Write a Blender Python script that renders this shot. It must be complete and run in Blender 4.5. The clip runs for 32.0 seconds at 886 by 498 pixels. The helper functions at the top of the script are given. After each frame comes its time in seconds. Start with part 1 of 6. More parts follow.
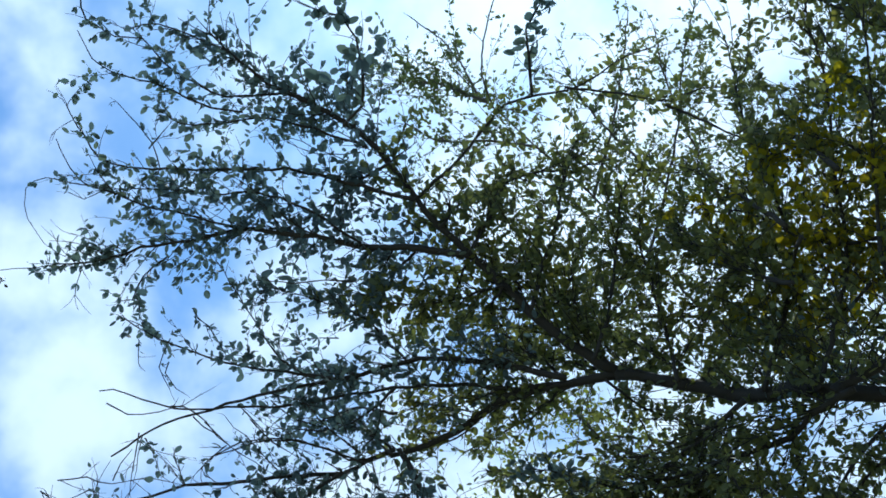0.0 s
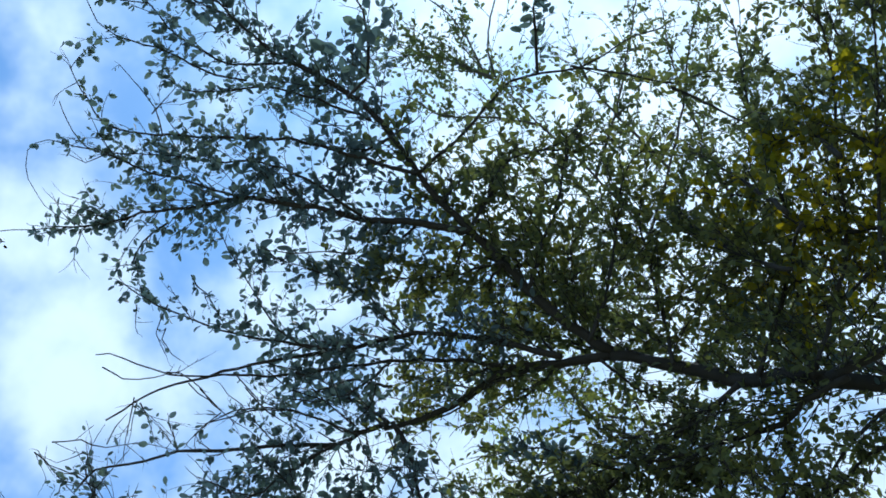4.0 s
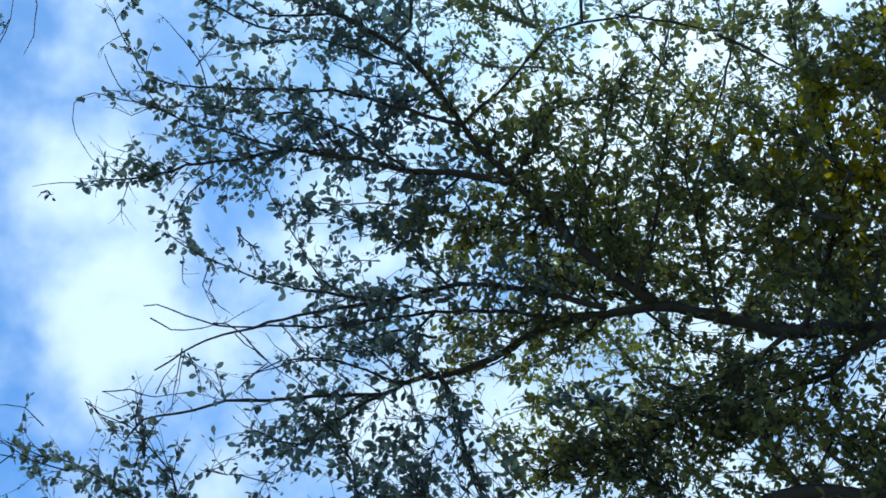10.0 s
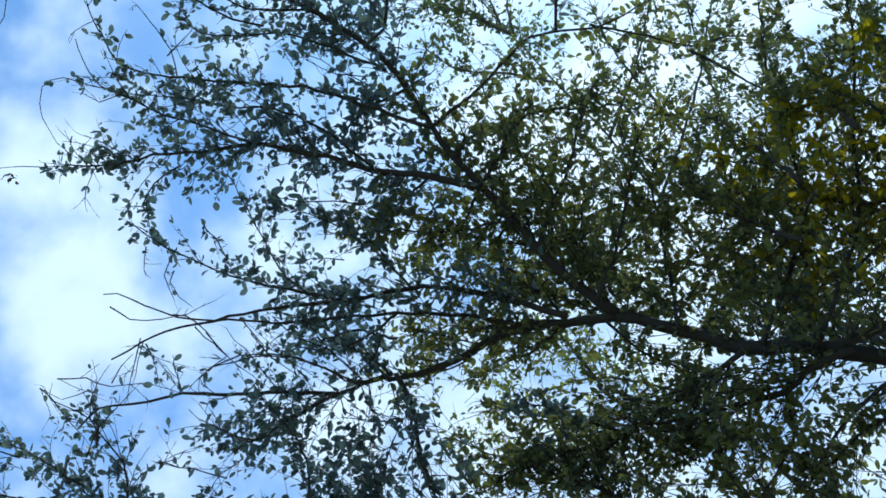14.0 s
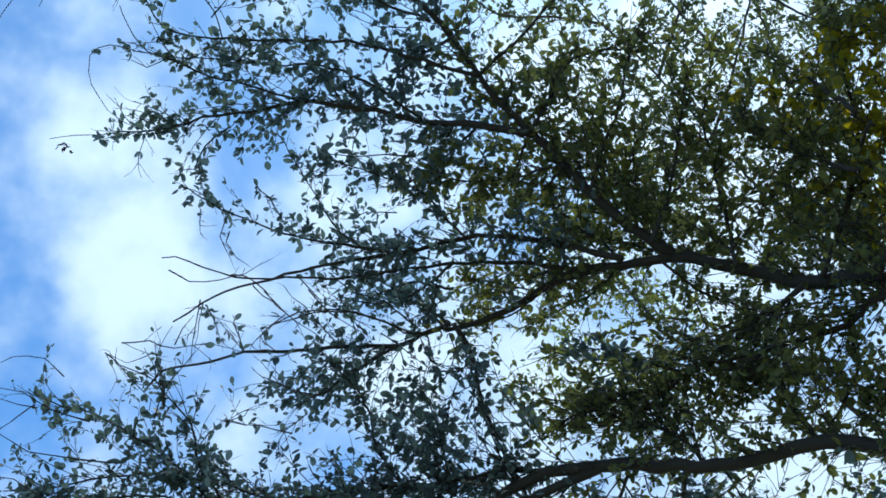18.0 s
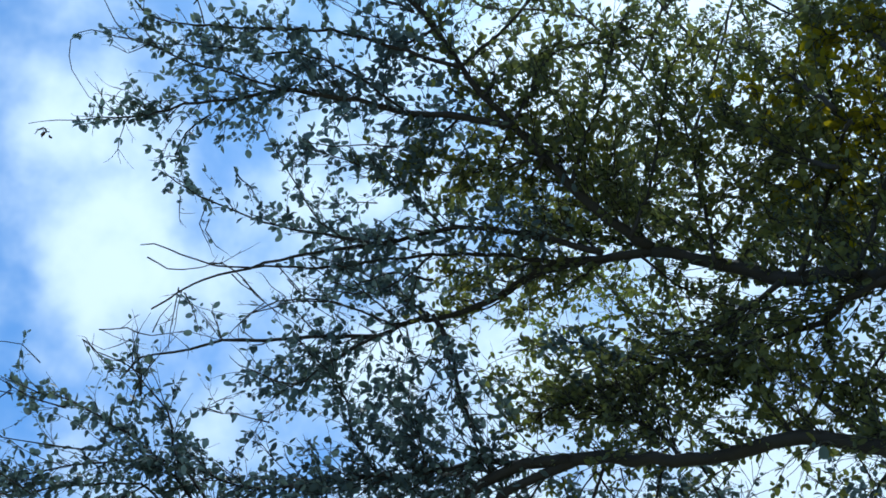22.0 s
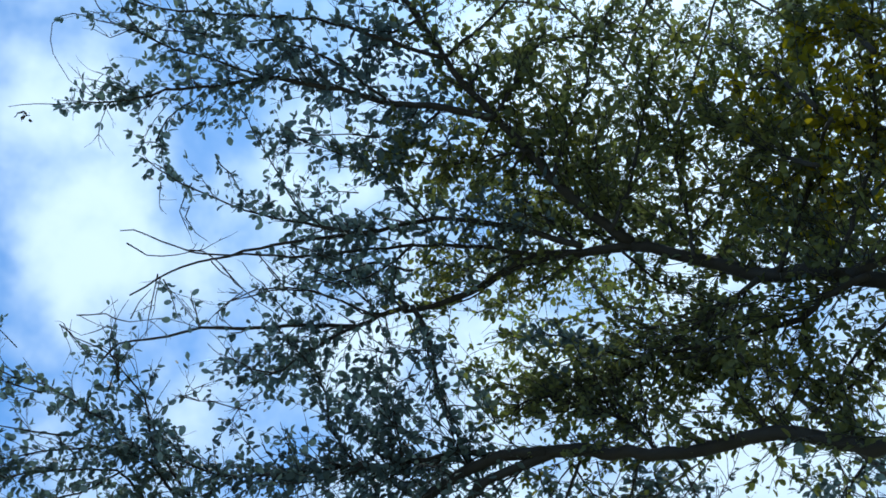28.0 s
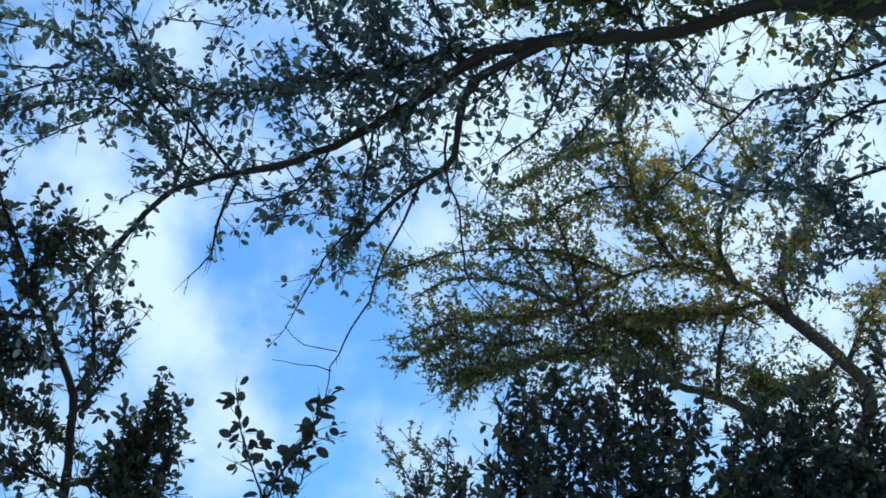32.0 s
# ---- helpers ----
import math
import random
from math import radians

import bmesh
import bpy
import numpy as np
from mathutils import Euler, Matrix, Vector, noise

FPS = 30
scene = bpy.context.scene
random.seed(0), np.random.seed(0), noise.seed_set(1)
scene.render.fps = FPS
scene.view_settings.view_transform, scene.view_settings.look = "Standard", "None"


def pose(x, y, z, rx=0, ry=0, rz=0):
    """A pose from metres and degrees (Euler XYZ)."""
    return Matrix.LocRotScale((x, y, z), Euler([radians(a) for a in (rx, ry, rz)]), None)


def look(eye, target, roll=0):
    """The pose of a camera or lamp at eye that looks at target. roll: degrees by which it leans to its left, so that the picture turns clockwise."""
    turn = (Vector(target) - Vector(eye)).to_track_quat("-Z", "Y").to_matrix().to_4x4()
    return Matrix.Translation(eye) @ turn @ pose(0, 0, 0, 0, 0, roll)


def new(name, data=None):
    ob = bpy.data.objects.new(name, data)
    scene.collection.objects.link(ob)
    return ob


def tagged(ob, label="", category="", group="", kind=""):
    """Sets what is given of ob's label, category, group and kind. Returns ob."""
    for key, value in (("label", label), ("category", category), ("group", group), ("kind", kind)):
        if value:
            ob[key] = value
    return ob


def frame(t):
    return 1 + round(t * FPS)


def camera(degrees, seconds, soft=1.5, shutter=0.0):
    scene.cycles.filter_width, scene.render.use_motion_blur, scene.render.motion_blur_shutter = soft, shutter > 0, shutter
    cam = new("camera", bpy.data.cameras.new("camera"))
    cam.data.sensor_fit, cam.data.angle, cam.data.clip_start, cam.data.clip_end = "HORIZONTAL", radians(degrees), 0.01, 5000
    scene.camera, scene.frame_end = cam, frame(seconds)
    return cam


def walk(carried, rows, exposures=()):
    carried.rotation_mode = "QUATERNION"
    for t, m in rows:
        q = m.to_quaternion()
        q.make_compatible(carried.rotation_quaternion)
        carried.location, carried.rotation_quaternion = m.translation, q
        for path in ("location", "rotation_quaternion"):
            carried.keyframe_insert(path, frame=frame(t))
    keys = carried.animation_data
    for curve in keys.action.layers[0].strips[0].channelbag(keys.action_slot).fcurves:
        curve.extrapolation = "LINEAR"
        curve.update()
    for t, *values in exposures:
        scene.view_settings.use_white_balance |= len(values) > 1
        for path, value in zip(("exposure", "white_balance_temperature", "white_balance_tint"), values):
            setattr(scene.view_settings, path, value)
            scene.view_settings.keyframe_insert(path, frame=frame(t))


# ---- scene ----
# ---- camera ----
cam = camera(40.0, 32.0, soft=1.7)
EYE = (0.0, 0.0, 1.6)
TURNS = (
    (0, 143.11, 3.00, 2.03),
    (0.5, 140.47, 3.29, 1.57),
    (1, 139.40, 3.29, 0.81),
    (1.5, 140.54, 2.60, 0.40),
    (2, 141.52, 2.22, 0.59),
    (2.5, 142.04, 1.58, 0.71),
    (3, 141.74, 1.68, 0.68),
    (3.5, 141.82, 1.91, 0.49),
    (5.5, 142.11, 1.67, 0.81),
    (6, 142.50, 1.62, -0.19),
    (6.5, 142.65, 1.69, 0.08),
    (7, 142.04, 1.91, -0.36),
    (7.5, 141.03, 1.95, -0.62),
    (8, 139.63, 1.47, 0.03),
    (8.5, 138.36, 1.15, -0.01),
    (9, 137.56, 1.17, -0.56),
    (9.5, 138.13, 0.75, -0.21),
    (10, 139.61, 0.38, 1.98),
    (10.5, 140.30, 0.55, 2.82),
    (11, 141.06, 0.25, 3.17),
    (11.5, 141.76, 0.16, 1.44),
    (12, 142.57, 0.04, -2.18),
    (12.5, 142.25, -0.15, -4.20),
    (13, 141.91, -0.12, -4.21),
    (13.5, 141.14, -0.45, -1.96),
    (14, 139.71, -0.01, -1.06),
    (14.5, 138.35, 0.25, -0.56),
    (16.5, 137.94, 0.21, 0.18),
    (17, 138.61, 0.35, 1.50),
    (17.5, 138.38, 0.15, 2.45),
    (18, 137.33, -0.13, 2.59),
    (18.5, 136.80, -0.34, 2.47),
    (19, 136.69, -0.37, 2.39),
    (19.5, 136.58, -0.30, 2.28),
    (20, 136.38, -0.60, 2.31),
    (20.5, 136.44, -0.54, 2.19),
    (21, 136.66, -0.37, 1.85),
    (21.5, 136.85, -0.33, 1.60),
    (22, 136.92, -0.02, 1.32),
    (22.5, 136.69, -0.02, 1.05),
    (23, 136.65, 0.15, 1.16),
    (23.5, 136.14, 0.28, 0.94),
    (24, 136.11, 0.68, 1.07),
    (24.5, 136.04, 0.46, 0.82),
    (25, 136.08, 0.39, 0.68),
    (25.5, 136.31, 0.08, 0.42),
    (27.5, 136.78, -0.36, 0.41),
    (28, 136.50, -0.00, 0.00),
    (28.5, 134.66, 0.04, 0.24),
    (29, 132.50, 0.39, 0.04),
    (29.5, 131.16, 0.66, 0.09),
    (30, 129.10, 1.17, 0.04),
    (30.5, 126.26, 1.52, -0.08),
    (31, 123.38, 2.39, -0.45),
    (31.5, 120.75, 3.39, -0.30),
    (32, 117.91, 4.11, 2.64),
)
walk(cam, [(row[0], pose(*EYE, *row[1:])) for row in TURNS], exposures=[(0.0, 0.22, 5600.0, 5.0), (32.0, 0.17, 5600.0, 5.0)])

# ---- sky, sun ----
SUN_ELEVATION, SUN_AZIMUTH = radians(68), radians(14)


def heading(elevation, azimuth):
    """Unit vector; azimuth turns from +y towards +x."""
    e, a = radians(elevation), radians(azimuth)
    return (math.sin(a) * math.cos(e), math.cos(a) * math.cos(e), math.sin(e))


def node(tree, kind, **values):
    n = tree.nodes.new(kind)
    for key, value in values.items():
        setattr(n, key, value)
    return n


def math_node(tree, operation, a, b=None, c=None, clamp=False):
    n = node(tree, "ShaderNodeMath", operation=operation, use_clamp=clamp)
    for socket, value in zip(n.inputs, (a, b, c)):
        if isinstance(value, (int, float)):
            socket.default_value = value
        elif value is not None:
            tree.links.new(value, socket)
    return n.outputs[0]


def make_sky():
    world = bpy.data.worlds.new("daylight")
    scene.world = world
    world.use_nodes = True
    t = world.node_tree
    t.nodes.clear()
    out = node(t, "ShaderNodeOutputWorld")
    back = node(t, "ShaderNodeBackground")
    back.inputs["Strength"].default_value = 0.109
    air = node(t, "ShaderNodeTexSky", sky_type="NISHITA", sun_disc=False, sun_elevation=SUN_ELEVATION,
               sun_rotation=SUN_AZIMUTH, air_density=1.0, dust_density=0.6, ozone_density=2.0)
    where = node(t, "ShaderNodeTexCoord").outputs["Generated"]
    # ragged fair-weather cloud: two scales of noise
    big = node(t, "ShaderNodeTexNoise")
    big.inputs["Scale"].default_value = 4.0
    big.inputs["Detail"].default_value = 5.0
    big.inputs["Roughness"].default_value = 0.52
    big.inputs["Distortion"].default_value = 0.25
    t.links.new(where, big.inputs["Vector"])
    fine = node(t, "ShaderNodeTexNoise")
    fine.inputs["Scale"].default_value = 13.0
    fine.inputs["Detail"].default_value = 4.0
    t.links.new(where, fine.inputs["Vector"])
    amount = math_node(t, "MULTIPLY_ADD", big.outputs["Fac"], 2.6, -1.30)
    amount = math_node(t, "MULTIPLY_ADD", fine.outputs["Fac"], 3.6, math_node(t, "ADD", amount, -1.80))
    # banks of cloud: bearing, tightness and density
    for elevation, azimuth, tight, dense in CLOUD_BANKS:
        dot = node(t, "ShaderNodeVectorMath", operation="DOT_PRODUCT")
        t.links.new(where, dot.inputs[0])
        dot.inputs[1].default_value = heading(elevation, azimuth)
        near = math_node(t, "POWER", math_node(t, "MAXIMUM", dot.outputs["Value"], 0.0), tight)
        amount = math_node(t, "MULTIPLY_ADD", near, dense, amount)
    ramp = node(t, "ShaderNodeMapRange", interpolation_type="SMOOTHSTEP", clamp=True)
    ramp.inputs["From Min"].default_value = -0.62
    ramp.inputs["From Max"].default_value = 1.32
    t.links.new(amount, ramp.inputs["Value"])
    # cloud is brighter close to the sun
    dot = node(t, "ShaderNodeVectorMath", operation="DOT_PRODUCT")
    t.links.new(where, dot.inputs[0])
    dot.inputs[1].default_value = heading(math.degrees(SUN_ELEVATION), math.degrees(SUN_AZIMUTH))
    glow = math_node(t, "POWER", math_node(t, "MAXIMUM", dot.outputs["Value"], 0.0), 14.0)
    shine = math_node(t, "MULTIPLY_ADD", glow, 2.8, 7.6)
    white = node(t, "ShaderNodeVectorMath", operation="SCALE")
    white.inputs[0].default_value = (0.87, 1.0, 1.115)
    t.links.new(shine, white.inputs["Scale"])
    blue = node(t, "ShaderNodeVectorMath", operation="MULTIPLY")
    t.links.new(air.outputs["Color"], blue.inputs[0])
    blue.inputs[1].default_value = SKY_GAIN
    mix = node(t, "ShaderNodeMix", data_type="RGBA")
    t.links.new(ramp.outputs["Result"], mix.inputs["Factor"])
    t.links.new(blue.outputs["Vector"], mix.inputs[6])
    t.links.new(white.outputs["Vector"], mix.inputs[7])
    t.links.new(mix.outputs[2], back.inputs["Color"])
    t.links.new(back.outputs["Background"], out.inputs["Surface"])


SKY_GAIN = (0.76, 1.12, 1.34)
CLOUD_BANKS = (
    (47.2, -25.5, 420, 0.6),
    (43.9, -23.2, 420, 0.8),
    (60.0, -34.6, 400, 0.5),
    (52.6, -27.9, 500, 0.5),
    (27.1, -15.8, 1500, 0.85),
    (24.3, -13.8, 1800, 0.75),
    (21.9, -12.1, 1800, 0.75),
    (19.3, -10.7, 1500, 0.8),
    (20.3, -20.3, 400, 0.35),
    (63.2, 25.8, 36, 0.95),
    (41.8, 3.2, 50, 0.50),
    (45.9, 18.9, 60, 0.65),
    (32.3, 16.1, 160, 0.45),
    (21.2, 17.5, 250, 0.4),
    (30.1, 6.4, 150, 0.15),
    (33.5, 3.1, 250, 0.6),
    (21.3, -5.7, 150, -0.6),
    (28.7, -9.3, 250, -0.4),
    (40.6, -13.3, 250, -0.3),
    (42.5, -29.4, 500, -0.4),
    (40.0, -21.1, 600, 0.50),
    (31.7, -17.6, 600, 0.50),
    (27.9, -15.3, 900, 0.40),
    (21.7, 14.9, 160, 0.40),
    (23.5, 18.9, 200, 0.30),
    (45.2, -23.3, 700, 0.30),
    (42.2, -22.7, 900, 0.30),
)
make_sky()

sun = new("sun", bpy.data.lights.new("sun", "SUN"))
sun.data.energy, sun.data.angle, sun.data.color = 3.6, radians(0.53), (1.0, 0.95, 0.86)
sun.matrix_world = look(Vector(heading(math.degrees(SUN_ELEVATION), math.degrees(SUN_AZIMUTH))) * 50, (0, 0, 0))


# ---- materials ----
def material(name):
    m = bpy.data.materials.new(name)
    m.use_nodes = True
    m.node_tree.nodes.clear()
    return m, m.node_tree


def ramp_colors(t, fac, colors):
    r = node(t, "ShaderNodeValToRGB")
    e = r.color_ramp.elements
    while len(e) < len(colors):
        e.new(0.5)
    for i, c in enumerate(colors):
        e[i].position = i / (len(colors) - 1)
        e[i].color = (*c, 1)
    t.links.new(fac, r.inputs["Fac"])
    return r.outputs["Color"]


def leaf_material(name, colors, through_color, gloss=0.62, clear=0.3, patches=1.6):
    m, t = material(name)
    out = node(t, "ShaderNodeOutputMaterial")
    island = node(t, "ShaderNodeNewGeometry").outputs["Random Per Island"]
    single = node(t, "ShaderNodeObjectInfo").outputs["Random"]
    vary = math_node(t, "FRACT", math_node(t, "ADD", island, single))
    grain = node(t, "ShaderNodeTexNoise")
    grain.inputs["Scale"].default_value = 160.0
    t.links.new(node(t, "ShaderNodeTexCoord").outputs["Object"], grain.inputs["Vector"])
    patch = node(t, "ShaderNodeTexNoise")
    patch.inputs["Scale"].default_value = patches
    t.links.new(node(t, "ShaderNodeNewGeometry").outputs["Position"], patch.inputs["Vector"])
    mixed = math_node(t, "MULTIPLY_ADD", vary, 0.5, math_node(t, "MULTIPLY_ADD", patch.outputs["Fac"], 1.1, -0.32))
    mixed = math_node(t, "MULTIPLY_ADD", grain.outputs["Fac"], 0.16, math_node(t, "ADD", mixed, -0.08))
    col = ramp_colors(t, mixed, colors)
    face = node(t, "ShaderNodeBsdfPrincipled")
    face.inputs["Roughness"].default_value = gloss
    face.inputs["Specular IOR Level"].default_value = 0.28
    t.links.new(col, face.inputs["Base Color"])
    bump = node(t, "ShaderNodeBump")
    bump.inputs["Strength"].default_value = 0.25
    bump.inputs["Distance"].default_value = 0.002
    t.links.new(grain.outputs["Fac"], bump.inputs["Height"])
    t.links.new(bump.outputs["Normal"], face.inputs["Normal"])
    lit = node(t, "ShaderNodeBsdfTranslucent")
    tint = node(t, "ShaderNodeMix", data_type="RGBA", blend_type="MULTIPLY")
    tint.inputs["Factor"].default_value = 1.0
    t.links.new(col, tint.inputs[6])
    tint.inputs[7].default_value = (*through_color, 1)
    t.links.new(tint.outputs[2], lit.inputs["Color"])
    both = node(t, "ShaderNodeMixShader")
    both.inputs["Fac"].default_value = clear
    t.links.new(face.outputs[0], both.inputs[1])
    t.links.new(lit.outputs[0], both.inputs[2])
    t.links.new(both.outputs[0], out.inputs["Surface"])
    return m


def bark_material(name, dark, light, scale=22.0):
    m, t = material(name)
    out = node(t, "ShaderNodeOutputMaterial")
    face = node(t, "ShaderNodeBsdfPrincipled")
    face.inputs["Roughness"].default_value = 0.9
    where = node(t, "ShaderNodeNewGeometry").outputs["Position"]
    rough = node(t, "ShaderNodeTexNoise")
    rough.inputs["Scale"].default_value = scale
    rough.inputs["Detail"].default_value = 6.0
    rough.inputs["Roughness"].default_value = 0.65
    t.links.new(where, rough.inputs["Vector"])
    moss = node(t, "ShaderNodeTexNoise")
    moss.inputs["Scale"].default_value = 3.0
    t.links.new(where, moss.inputs["Vector"])
    f = math_node(t, "MULTIPLY_ADD", moss.outputs["Fac"], 0.5, math_node(t, "MULTIPLY_ADD", rough.outputs["Fac"], 0.9, -0.2))
    t.links.new(ramp_colors(t, f, (dark, light)), face.inputs["Base Color"])
    bump = node(t, "ShaderNodeBump")
    bump.inputs["Strength"].default_value = 0.8
    bump.inputs["Distance"].default_value = 0.006
    t.links.new(rough.outputs["Fac"], bump.inputs["Height"])
    t.links.new(bump.outputs["Normal"], face.inputs["Normal"])
    t.links.new(face.outputs[0], out.inputs["Surface"])
    return m


# bluish grey of the lens haze is put into this green
LEAF_GREEN_HAZED = leaf_material("leaf_green_hazed", ((0.072, 0.100, 0.120), (0.080, 0.110, 0.120), (0.092, 0.122, 0.112), (0.120, 0.140, 0.092)), (1.15, 1.35, 1.25), clear=0.38)
# same tree's right-hand leaves, the warmer light there put into their colour
LEAF_OLIVE = leaf_material("leaf_olive", ((0.076, 0.092, 0.074), (0.100, 0.118, 0.070), (0.132, 0.146, 0.060), (0.180, 0.170, 0.052)), (1.5, 1.5, 0.7), clear=0.43)
LEAF_SMALL = leaf_material("leaf_small", ((0.060, 0.082, 0.064), (0.075, 0.100, 0.064), (0.105, 0.125, 0.055), (0.150, 0.150, 0.050)), (1.5, 1.6, 0.7), clear=0.4)
# autumn yellow, brightened in colour to look as if sun came through
LEAF_YELLOW_LIT = leaf_material("leaf_yellow_lit", ((0.085, 0.088, 0.018), (0.15, 0.145, 0.020), (0.23, 0.210, 0.020), (0.25, 0.195, 0.022)), (1.7, 1.6, 0.3), clear=0.58)
# broad grey to yellow patches paint the crown's dim and sunlit parts
LEAF_FINE = leaf_material("leaf_fine", ((0.070, 0.078, 0.066), (0.104, 0.110, 0.070), (0.18, 0.165, 0.065), (0.30, 0.235, 0.07)), (1.6, 1.5, 0.75), clear=0.5, patches=0.55)
# sunlit copy of the fine leaf, sunshine put into the colour
LEAF_GOLD_LIT = leaf_material("leaf_gold_lit", ((0.10, 0.105, 0.06), (0.16, 0.155, 0.06), (0.25, 0.22, 0.06), (0.34, 0.26, 0.07)), (1.6, 1.5, 0.7), clear=0.55)
# yellow-green raised to stand for foliage in full sun
LEAF_LIME_LIT = leaf_material("leaf_lime_lit", ((0.085, 0.105, 0.055), (0.120, 0.148, 0.054), (0.175, 0.195, 0.052), (0.240, 0.235, 0.050)), (1.6, 1.65, 0.6), clear=0.55)
LEAF_DARK = leaf_material("leaf_dark", ((0.038, 0.048, 0.052), (0.048, 0.058, 0.052), (0.066, 0.074, 0.052)), (1.35, 1.45, 0.8), clear=0.2)
LEAF_DEAD = leaf_material("leaf_dead", ((0.03, 0.022, 0.016), (0.06, 0.04, 0.025)), (1.2, 0.9, 0.6), clear=0.1)
BARK = bark_material("bark_grey_brown", (0.012, 0.011, 0.011), (0.040, 0.035, 0.031))
BARK_PALE = bark_material("bark_pale", (0.026, 0.023, 0.020), (0.085, 0.074, 0.062))


def grass_material():
    m, t = material("meadow_grass")
    out = node(t, "ShaderNodeOutputMaterial")
    face = node(t, "ShaderNodeBsdfPrincipled")
    face.inputs["Roughness"].default_value = 0.95
    where = node(t, "ShaderNodeNewGeometry").outputs["Position"]
    a = node(t, "ShaderNodeTexNoise")
    a.inputs["Scale"].default_value = 0.35
    a.inputs["Detail"].default_value = 8.0
    b = node(t, "ShaderNodeTexNoise")
    b.inputs["Scale"].default_value = 30.0
    b.inputs["Detail"].default_value = 4.0
    t.links.new(where, a.inputs["Vector"])
    t.links.new(where, b.inputs["Vector"])
    f = math_node(t, "MULTIPLY_ADD", b.outputs["Fac"], 0.5, math_node(t, "MULTIPLY_ADD", a.outputs["Fac"], 0.8, -0.15))
    # grass paled so that the unseen ground bounces more light up
    t.links.new(ramp_colors(t, f, ((0.10, 0.11, 0.06), (0.21, 0.21, 0.12), (0.38, 0.35, 0.24))), face.inputs["Base Color"])
    bump = node(t, "ShaderNodeBump")
    bump.inputs["Distance"].default_value = 0.03
    t.links.new(b.outputs["Fac"], bump.inputs["Height"])
    t.links.new(bump.outputs["Normal"], face.inputs["Normal"])
    t.links.new(face.outputs[0], out.inputs["Surface"])
    return m


# ---- ground ----
def ground_sheet():
    bm = bmesh.new()
    rings = [0.0, 2, 4, 7, 11, 16, 25, 40, 80, 200, 600, 1500]
    last = None
    for r in rings:
        row = []
        for k in range(40):
            a = k * math.tau / 40
            x, y = r * math.cos(a), r * math.sin(a)
            z = 0.10 * noise.noise((x * 0.13, y * 0.13, 0)) - 0.02 if r < 100 else -0.05
            row.append(bm.verts.new((x, y, z)))
        if last:
            for k in range(40):
                bm.faces.new((last[k], row[k], row[(k + 1) % 40], last[(k + 1) % 40]))
        last = row
    bmesh.ops.remove_doubles(bm, verts=bm.verts[:], dist=0.0005)
    me = bpy.data.meshes.new("ground")
    bm.to_mesh(me)
    bm.free()
    me.materials.append(grass_material())
    for p in me.polygons:
        p.use_smooth = True
    return tagged(new("ground", me), "uneven unseen ground of grass, paled to throw light up on the leaves", "ground", kind="structure")


ground_sheet()

# ---- growing trees ----
rng = np.random.default_rng(11)


def unit(v):
    return v / (math.sqrt(v[0] * v[0] + v[1] * v[1] + v[2] * v[2]) + 1e-9)


def cross(a, b):
    return np.array((a[1] * b[2] - a[2] * b[1], a[2] * b[0] - a[0] * b[2], a[0] * b[1] - a[1] * b[0]))


def spline(points, step):
    """Catmull-Rom curve through the points, cut about every step metres."""
    p = np.array(points, float)
    p = np.vstack([2 * p[0] - p[1], p, 2 * p[-1] - p[-2]])
    out = []
    for i in range(1, len(p) - 2):
        n = max(1, int(np.linalg.norm(p[i + 1] - p[i]) / step))
        for k in range(n):
            u = k / n
            out.append(0.5 * (2 * p[i] + (p[i + 1] - p[i - 1]) * u + (2 * p[i - 1] - 5 * p[i] + 4 * p[i + 1] - p[i + 2]) * u * u
                              + (3 * p[i] - p[i - 1] - 3 * p[i + 1] + p[i + 2]) * u ** 3))
    out.append(p[-2])
    return np.array(out)


def tube(line, radii, sides, soup, lumpy=0.0):
    """Adds a tapered tube along the line to the soup of vertex blocks and quads."""
    n = len(line)
    d = np.empty_like(line)
    d[1:-1] = line[2:] - line[:-2]
    d[0], d[-1] = line[1] - line[0], line[-1] - line[-2]
    d /= np.linalg.norm(d, axis=1, keepdims=True) + 1e-9
    mean = d.mean(axis=0)
    ref = np.zeros(3)
    ref[int(np.argmin(np.abs(mean)))] = 1.0
    side = ref - d * (d @ ref)[:, None]
    side /= np.linalg.norm(side, axis=1, keepdims=True) + 1e-9
    up = np.cross(d, side)
    a = np.arange(sides) * math.tau / sides
    ring = np.cos(a)[None, :, None] * side[:, None] + np.sin(a)[None, :, None] * up[:, None]
    r = np.asarray(radii)[:, None] * (1 + lumpy * (rng.random((n, sides)) - 0.5) if lumpy else np.ones((n, sides)))
    if sides > 3:
        # both ends are closed
        line, ring = line[[0, *range(n), n - 1]], ring[[0, *range(n), n - 1]]
        r = np.vstack([r[:1] * 0.02, r, r[-1:] * 0.02])
        n += 2
    base = soup.count
    soup.add((line[:, None] + r[..., None] * ring).reshape(-1, 3))
    k = np.arange(sides)
    i = base + np.arange(n - 1)[:, None] * sides
    quads = np.stack([i + k, i + (k + 1) % sides, i + sides + (k + 1) % sides, i + sides + k], axis=-1)
    soup.quads.append(quads.reshape(-1, 4))


class Soup:
    """Vertex blocks and quads of a mesh in the making."""

    def __init__(self):
        self.blocks, self.quads, self.count = [], [], 0

    def add(self, block):
        self.blocks.append(block)
        self.count += len(block)


